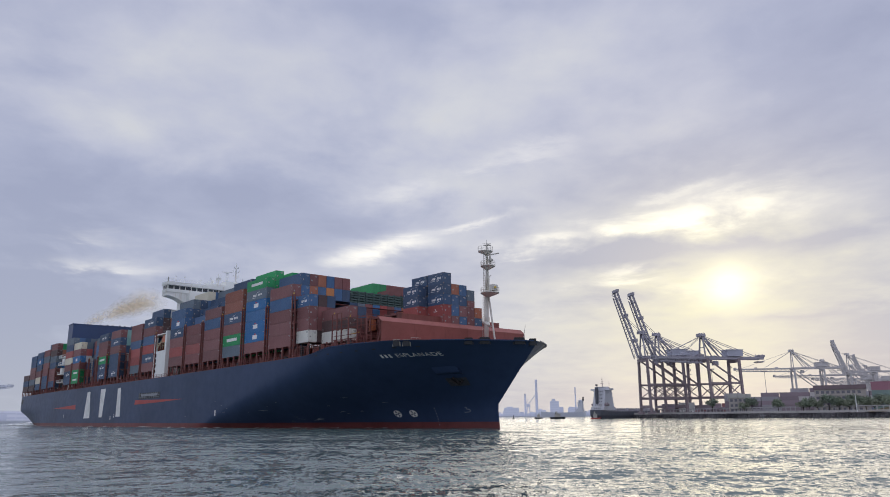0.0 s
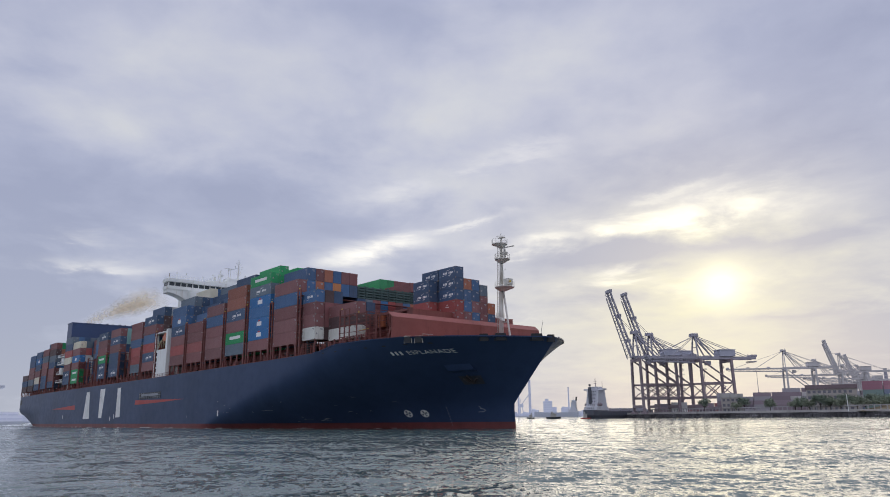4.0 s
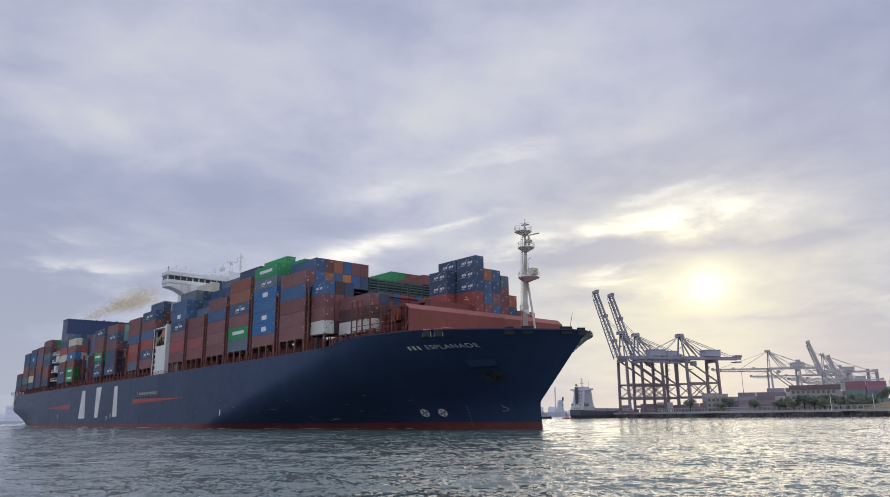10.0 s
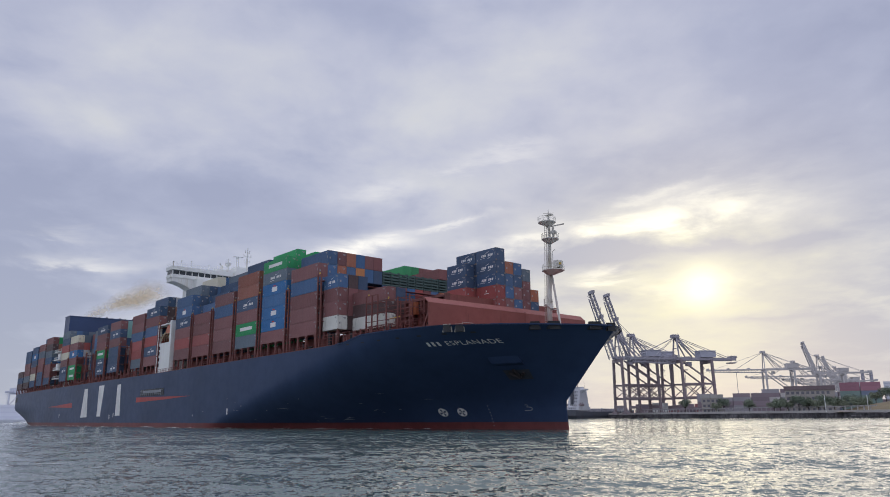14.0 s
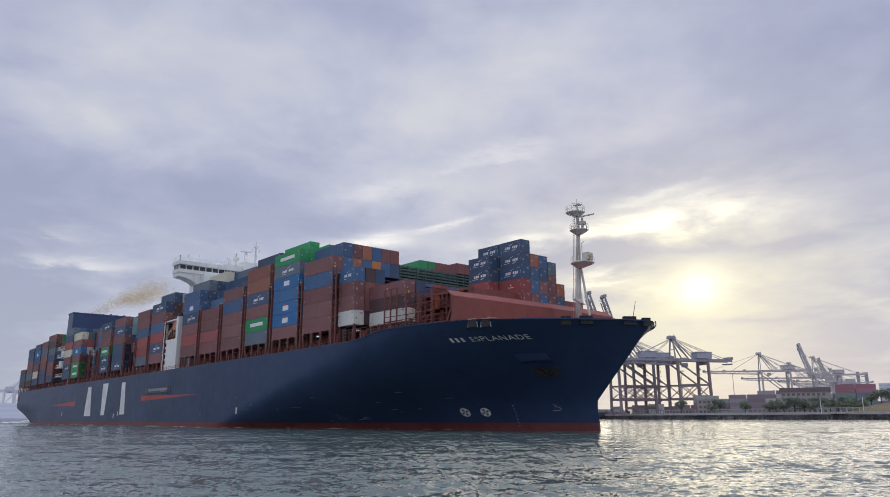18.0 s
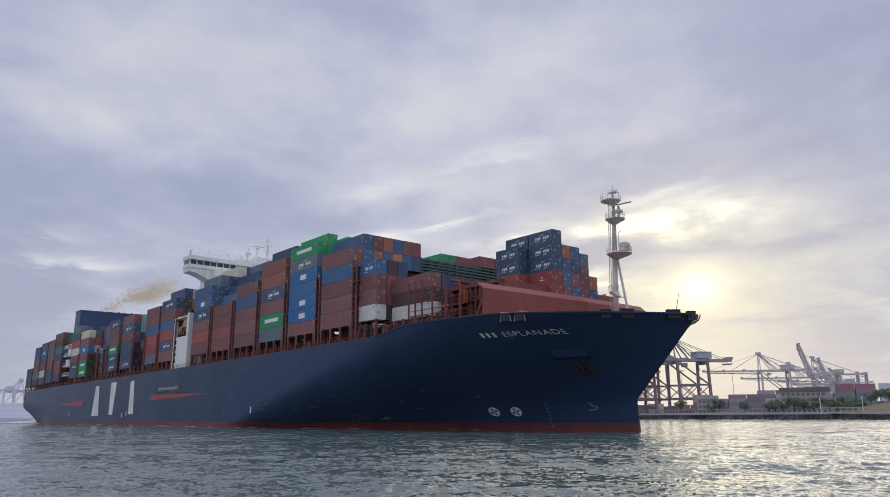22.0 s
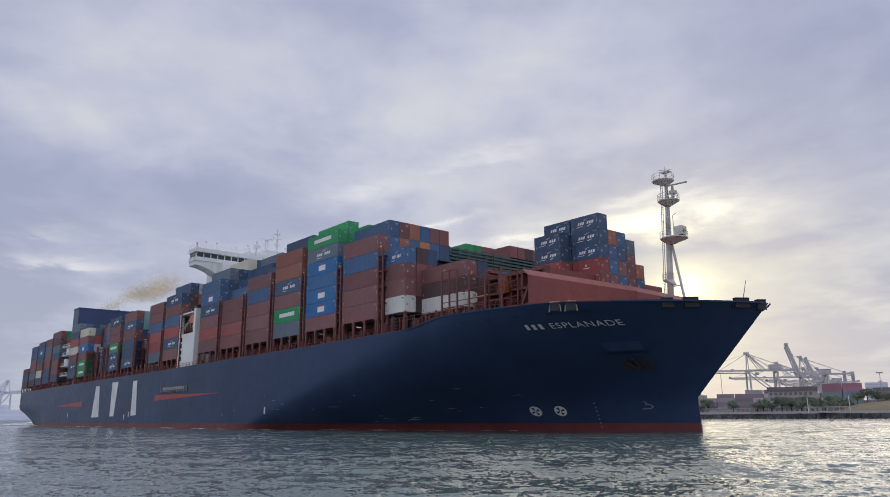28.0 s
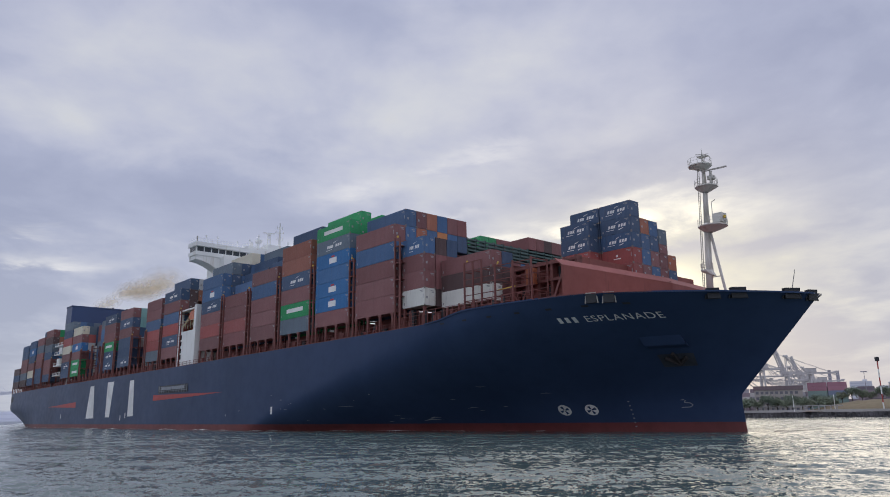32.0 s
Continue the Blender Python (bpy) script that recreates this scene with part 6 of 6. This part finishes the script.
# ---- other vessels ----
def moored_ship(name, label, m, L, B, free, house_h, hullmat, housemat, aft=True, slope=0):
    t = thing(name, label, "ship", "", "", m)
    bm = bmesh.new()
    n = 14
    rows = []
    for i in range(n + 1):
        u = i / n
        half = B / 2 * (1 - max(0, (u - 0.7) / 0.3) ** 2.2) * (1 - 0.12 * max(0, (0.15 - u) / 0.15))
        sheer = free * (1 + 0.3 * max(0, (u - 0.6) / 0.4) ** 1.5)
        rows.append([bm.verts.new((u * L, s * max(0.05, half * k), z)) for s in (-1, 1) for k, z in ((0.9, -1.0), (1.0, sheer))])
    for a, b in zip(rows, rows[1:]):
        bm.faces.new((a[0], b[0], b[1], a[1]))
        bm.faces.new((a[2], b[2], b[3], a[3]))
        bm.faces.new((a[1], b[1], b[3], a[3]))
    bm.faces.new(rows[0][:2] + rows[0][:1:-1])
    part("hull", bm, hullmat, t)
    bm = bmesh.new()
    x0 = 3 if aft else L * 0.30
    wd = L * (0.14 if aft else 0.30)
    levels = max(1, int(house_h / 2.8))
    top = free + levels * 2.8
    for k in range(levels):
        wide = 0.46 if k < 2 else (0.36 if k < levels - 1 else 0.32)
        deep = 1.25 if k < 2 else (0.85 if k < levels - 1 else 0.7)
        box(bm, x0 + (0.0 if k < 2 else wd * 0.12), x0 + wd * deep, -B * wide, B * wide, free + k * 2.8, free + k * 2.8 + 2.55)
        box(bm, x0 - 0.3, x0 + wd * deep + 0.4, -B * (wide + 0.03), B * (wide + 0.03), free + k * 2.8 + 2.5, free + k * 2.8 + 2.75)
    part("deckhouse_base", bm, housemat, t, "white deckhouse tiers")
    bm = bmesh.new()
    box(bm, x0 + wd * 0.3, x0 + wd * 0.75, -B * 0.52, B * 0.52, top - 0.5, top + 0.5)
    box(bm, x0 + wd * 0.2, x0 + wd * 0.6, -B * 0.2, B * 0.2, top, top + 1.8)
    house = part("superstructure", bm, housemat, t, "white deckhouse")
    bm = bmesh.new()
    for k in range(max(1, int(house_h / 2.8))):
        for q in range(5):
            box(bm, x0 - 0.05, x0 + 0.02, -B * 0.3 + q * B * 0.13, -B * 0.3 + q * B * 0.13 + B * 0.07, free + k * 2.8 + 1.0, free + k * 2.8 + 1.9)
    part("window", bm, M_WIN, house)
    bm = bmesh.new()
    tube(bm, (x0 + 1, -B * 0.12, top), (x0 + 0.6, -B * 0.12, top + house_h * 0.32), B * 0.09, B * 0.08, 10)
    part("funnel", bm, M_BLACK, t)
    bm = bmesh.new()
    tube(bm, (x0 + wd * 0.5, 0, top), (x0 + wd * 0.5, 0, top + house_h * 0.38), 0.25 * B / 12, 0.1, 6)
    beam(bm, (x0 + wd * 0.5, -B * 0.14, top + house_h * 0.2), (x0 + wd * 0.5, B * 0.14, top + house_h * 0.2), 0.2 * B / 12)
    part("mast", bm, M_CAST, t)
    return t


M_COASTHULL = material("coaster_hull", (0.085, 0.090, 0.110), 0.6, 0, 0.4, 0.2, 0, (0.13, 0.08, 0.06))
M_COASTER = material("coaster_white", (0.64, 0.64, 0.68), 0.6, 0, 0.4, 0.12, 0, (0.36, 0.32, 0.30))


def build_freighter():
    """A coaster at the quay, seen from its quarter: house and funnel aft, hatches and gear forward."""
    p = spot(11.35, 615)
    t = thing("freighter", "moored grey freighter with a white deckhouse aft", "ship", "", "", pose(p.x, p.y, 0, 0, 0, 38))
    L, B, F = 86.0, 15.0, 5.6
    bm = bmesh.new()
    rows = []
    for i in range(17):
        u = i / 16
        half = B / 2 * (1 - max(0, (u - 0.72) / 0.28) ** 2.2) * (1 - 0.25 * max(0, (0.10 - u) / 0.10) ** 2)
        top = F + 1.6 * max(0, (u - 0.8) / 0.2) ** 1.5 + 1.4 * max(0, (0.16 - u) / 0.16)
        rows.append([bm.verts.new((u * L + (2.5 if i == 0 and k < 1 else 0), s * max(0.05, half * k), z)) for s in (-1, 1) for k, z in ((0.88, -1.0), (1.0, F * 0.45), (1.0, top))])
    for a, c in zip(rows, rows[1:]):
        for k in (0, 1, 3, 4):
            bm.faces.new((a[k], c[k], c[k + 1], a[k + 1]))
        bm.faces.new((a[2], c[2], c[5], a[5]))
    bm.faces.new((rows[0][0], rows[0][1], rows[0][4], rows[0][3]))
    bm.faces.new((rows[0][1], rows[0][2], rows[0][5], rows[0][4]))
    part("hull", bm, M_COASTHULL, t, "dark grey-blue hull")
    z = F + 1.0
    tiers = []
    for k, (x0, x1, w) in enumerate(((2.5, 17.0, 6.8), (4.0, 16.2, 6.2), (4.6, 15.8, 5.9), (5.2, 15.6, 5.8), (5.6, 15.3, 5.7), (6.0, 15.0, 5.6))):
        bm = bmesh.new()
        box(bm, x0, x1, -w, w, z, z + 2.5)
        box(bm, x0 - 0.2, x1 + 0.2, -w - 0.2, w + 0.2, z + 2.5, z + 2.68)
        z += 2.68
        tiers.append(part("deckhouse_tier", bm, M_COASTER, t, "greyish white deckhouse tier"))
    for k in range(6):
        for q in range(4):
            y = -3.4 + q * 1.9
            bm = bmesh.new()
            box(bm, (2.4, 3.9, 4.5, 5.1, 5.5, 5.9)[k], (2.6, 4.1, 4.7, 5.3, 5.7, 6.1)[k], y, y + 0.9, F + 2.1 + k * 2.68, F + 3.0 + k * 2.68)
            part("window", bm, M_WIN, tiers[k])
    bm = bmesh.new()
    box(bm, 7.0, 12.0, -10.2, 10.2, z, z + 0.35)
    box(bm, 7.2, 12.4, -5.0, 5.0, z + 0.3, z + 2.6)
    box(bm, 6.8, 11.9, -4.8, 4.8, z + 2.6, z + 2.85)
    for sd in (-1, 1):
        box(bm, 7.2, 11.6, sd * 10.1 - 0.1, sd * 10.1 + 0.1, z + 0.3, z + 1.3)
        box(bm, 7.2, 7.4, min(sd * 4.4, sd * 10.1), max(sd * 4.4, sd * 10.1), z + 0.3, z + 1.2)
        beam(bm, (9, sd * 9.6, z), (9, sd * 4.4, z - 3.5), 0.25)
    part("bridge", bm, M_COASTER, t, "greyish white wheelhouse with open wings")
    bm = bmesh.new()
    box(bm, 2.8, 4.8, 0.1, 1.9, F + 6, z + 2.4)
    for k in range(3):
        tube(bm, (3.6 + k * 0.9, 1.2, z + 3.2), (3.4 + k * 0.9, 1.2, z + 4.8), 0.32, 0.32, 8)
    part("funnel", bm, M_COASTHULL, t, "dark funnel with its pipes")
    bm = bmesh.new()
    tube(bm, (9, -1.0, z + 2.8), (9, -1.0, z + 10.0), 0.35, 0.14, 7)
    for k, w in enumerate((1.9, 1.4, 0.9)):
        beam(bm, (9, -1.0 - w, z + 5.6 + k * 1.7), (9, -1.0 + w, z + 5.6 + k * 1.7), 0.22)
    tube(bm, (11, -6.5, z + 0.3), (11, -6.5, z + 7.0), 0.16, 0.08, 6)
    part("mast", bm, M_CRANEDARK, t)
    bm = bmesh.new()
    for k in range(4):
        box(bm, 22 + k * 12.5, 32.5 + k * 12.5, -5.6, 5.6, F, F + 2.0)
        box(bm, 22.2 + k * 12.5, 32.3 + k * 12.5, -5.3, 5.3, F + 2.0, F + 2.5)
    part("hatch", bm, M_CRANE, t)
    bm = bmesh.new()
    for k in range(22):
        x = k * 3.2
        if x > 1:
            beam(bm, (x, -7.3, F), (x, -7.3, F + 1.2), 0.14)
    beam(bm, (1, -7.3, F + 1.2), (66, -7.3, F + 1.2), 0.14)
    part("railing", bm, M_PALE, t)
    bm = bmesh.new()
    for sd in (-1, 1):
        tube(bm, (4.0, sd * 6.4, F + 5.4), (9.0, sd * 6.4, F + 5.4), 1.1, 1.1, 8)
        beam(bm, (5, sd * 5.6, F + 3.6), (5, sd * 6.6, F + 7.4), 0.25)
        beam(bm, (8, sd * 5.6, F + 3.6), (8, sd * 6.6, F + 7.4), 0.25)
    part("lifeboat", bm, M_CRANEDARK, t, "dull lifeboat in its davits")
    bm = bmesh.new()
    tube(bm, (82, 0, F + 1), (82, 0, F + 9), 0.3, 0.15, 6)
    part("bow_mast", bm, M_CRANEDARK, t)


build_freighter()
p = spot(10.6, 1500)
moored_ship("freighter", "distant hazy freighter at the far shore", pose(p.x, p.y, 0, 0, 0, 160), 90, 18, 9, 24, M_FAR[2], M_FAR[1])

tug = moored_ship("harbour_tug", "small dark harbour tug crossing the channel", pose(0, 0, 0), 12.5, 4.2, 1.5, 3.0, M_BLACK, M_CAST, False)
launch = moored_ship("work_launch", "small low work launch on the channel", pose(0, 0, 0), 8, 3.4, 1.0, 2.9, M_BLACK, M_CAST, False)

pontoon = moored_ship("work_launch", "low red work launch near the moored freighter", pose(0, 0, 0), 7.5, 2.6, 0.8, 1.2, M_RED, M_CAST, False)
p = spot(5.15, 700)
buoy = thing("channel_buoy", "small dark channel buoy on the water", "buoy", "", "", pose(p.x, p.y, 0))
bm = bmesh.new()
tube(bm, (0, 0, -0.4), (0, 0, 0.7), 1.0, 1.0, 10)
part("float", bm, M_BLACK, buoy)
bm = bmesh.new()
tube(bm, (0, 0, 0.7), (0, 0, 3.0), 0.55, 0.18, 8)
box(bm, -0.3, 0.3, -0.3, 0.3, 3.0, 3.6)
part("cage", bm, M_BLACK, buoy)

# ---- exhaust smoke and wash ----
M_SMOKE = bpy.data.materials.new("exhaust_haze")
M_SMOKE.use_nodes = True
g = Graph(M_SMOKE.node_tree)
g.tree.nodes.clear()
co = g.add("ShaderNodeTexCoord").outputs["Object"]
ln = g.add("ShaderNodeVectorMath")
ln.operation = "LENGTH"
g.link(co, ln.inputs[0])
soft = g.ramp(ln.outputs["Value"], (0.05, 1.0), (0.95, 0.0))
wisp = g.ramp(g.noise(co, 1.3, 3.0, 0.5, 0.4), (0.28, 0.0), (0.58, 1.0))
dens = g.math("MULTIPLY", g.math("MULTIPLY", soft, wisp), 0.62)
di, tr, mx = g.add("ShaderNodeBsdfDiffuse"), g.add("ShaderNodeBsdfTransparent"), g.add("ShaderNodeMixShader")
tl, m2 = g.add("ShaderNodeBsdfTranslucent"), g.add("ShaderNodeMixShader")
di.inputs[0].default_value = (0.86, 0.74, 0.52, 1)
tl.inputs[0].default_value = (0.86, 0.74, 0.52, 1)
g.link(di.outputs[0], m2.inputs[1])
g.link(tl.outputs[0], m2.inputs[2])
g.link(dens, mx.inputs[0])
g.link(tr.outputs[0], mx.inputs[1])
g.link(m2.outputs[0], mx.inputs[2])
g.link(mx.outputs[0], g.add("ShaderNodeOutputMaterial").inputs[0])


def smoke():
    """A thin tawny plume of ragged puffs: each a few curved leaves of haze round one centre."""
    t = thing("exhaust_plume", "thin tawny exhaust smoke trailing from the funnel", "smoke")
    r = random.Random(8)
    puffs = []
    for k in range(10):
        u = k / 9
        verts, faces = [], []
        n = 12
        for lay in range(1):
            o = len(verts)
            for i in range(n + 1):
                for j in range(n + 1):
                    a, b = i / n * 2 - 1, j / n * 2 - 1
                    verts.append((a, (0.16 * (lay * 2 - 1)) * (1 - a * a * 0.5 - b * b * 0.5) + 0.06 * math.sin(3 * a + k) * math.cos(2.5 * b), b))
            for i in range(n):
                for j in range(n):
                    q = o + i * (n + 1) + j
                    faces.append((q, q + 1, q + n + 2, q + n + 1))
        me = bpy.data.meshes.new("puff")
        me.from_pydata(verts, [], faces)
        me.materials.append(M_SMOKE)
        me.shade_smooth()
        ob = new("puff", me)
        ob.parent = t
        sx = 3.6 + 9 * u
        sz = 3.0 + 5.0 * u
        ob.scale = (sx, sx * 0.6, sz)
        puffs.append((ob, u, r.uniform(-1, 1), r.uniform(-20, 20)))
    return t, puffs


plume, puffs = smoke()
M_FOAM = bpy.data.materials.new("wash_foam")
M_FOAM.use_nodes = True
g = Graph(M_FOAM.node_tree)
b = g.tree.nodes["Principled BSDF"]
b.inputs["Base Color"].default_value = (0.72, 0.74, 0.74, 1)
b.inputs["Roughness"].default_value = 0.7
co = g.add("ShaderNodeTexCoord").outputs["Object"]
g.link(g.ramp(g.noise(g.scaled(co, 0.3, 1.0, 1.0), 0.9, 5.0, 0.65), (0.36, 0.0), (0.56, 0.9)), b.inputs["Alpha"])


def wash():
    """White water along the waterline and behind the stern."""
    t = thing("ship_wash", "white wash along the hull and behind the stern", "wash")
    bm = bmesh.new()
    xs = np.linspace(10, 326, 240)
    rows = []
    for x in xs:
        y = -max(0.1, half_breadth(x, 0.1))
        k = max(0.0, 0.05 + 0.9 * noise.noise((x * 0.09, 1.0, 0.0)) + 0.5 * noise.noise((x * 0.33, 5.0, 0.0)))
        rows.append([bm.verts.new((x, y - dy * (0.05 + k), 0.06 + dz * k)) for dy, dz in ((0.02, 0.30), (0.35, 0.34), (0.9, 0.12), (1.5, 0.0))])
    for p, q in zip(rows, rows[1:]):
        for i in range(3):
            bm.faces.new((p[i], q[i], q[i + 1], p[i + 1])).smooth = True
    part("hull_foam", bm, M_FOAM, t)
    bm = bmesh.new()
    n = 40
    gv = {}
    for i in range(n + 1):
        for j in range(25):
            x = 14 - 70 * i / n
            wdt = 20 + 14 * i / n
            y = -wdt + 2 * wdt * j / 24
            z = 0.25 + 2.2 * math.exp(-((x + 14) / 24) ** 2) * (0.7 + 0.5 * noise.noise((x * 0.25, y * 0.25, 3))) * min(1.0, 2.2 * max(0.0, 1 - abs(j - 12) / 12.5))
            gv[i, j] = bm.verts.new((x, y, z))
    for i in range(n):
        for j in range(24):
            bm.faces.new((gv[i, j], gv[i + 1, j], gv[i + 1, j + 1], gv[i, j + 1])).smooth = True
    part("stern_wash", bm, M_FOAM, t)
    return t


foam = wash()


# ---- what moves ----
def motions():
    rows = [(t, pose(x, y, 0, 0, 0, h)) for t, x, y, h in SHIP]
    walk(ship, rows)
    walk(foam, rows)
    walk(plume, rows)
    # the smoke drifts forward from the funnel and spreads as it rises
    for ob, u, k, tilt in puffs:
        out = []
        for t in (0, 8, 16, 24, 32):
            s = u * 40 + t * 0.12
            out.append((t, pose(77 + 0.22 * s, -13 + s * 0.62 + k, 50.6 + 12.5 * u ** 0.8 + 0.05 * t * k, tilt * 0.2, tilt + t * 0.3 * k, 50)))
        walk(ob, out)
    walk(water, [(0, pose(6, 5, 0)), (16, pose(0, 0, 0)), (32, pose(-6, -5, 0))])
    walk(tug, [(t, pose(*(spot(7.95 + 0.05 * t, 640 + 1.0 * t)), 0, 0, -4)) for t in (0, 8, 16, 24, 32)])
    walk(pontoon, [(t, pose(*(spot(10.95 - 0.06 * t, 575)), 0, 0, -10)) for t in (0, 8, 16, 24, 32)])
    walk(launch, [(t, pose(*(spot(7.35 - 0.02 * t, 760 + 1.5 * t)), 0, 0, 170)) for t in (0, 8, 16, 24, 32)])


motions()
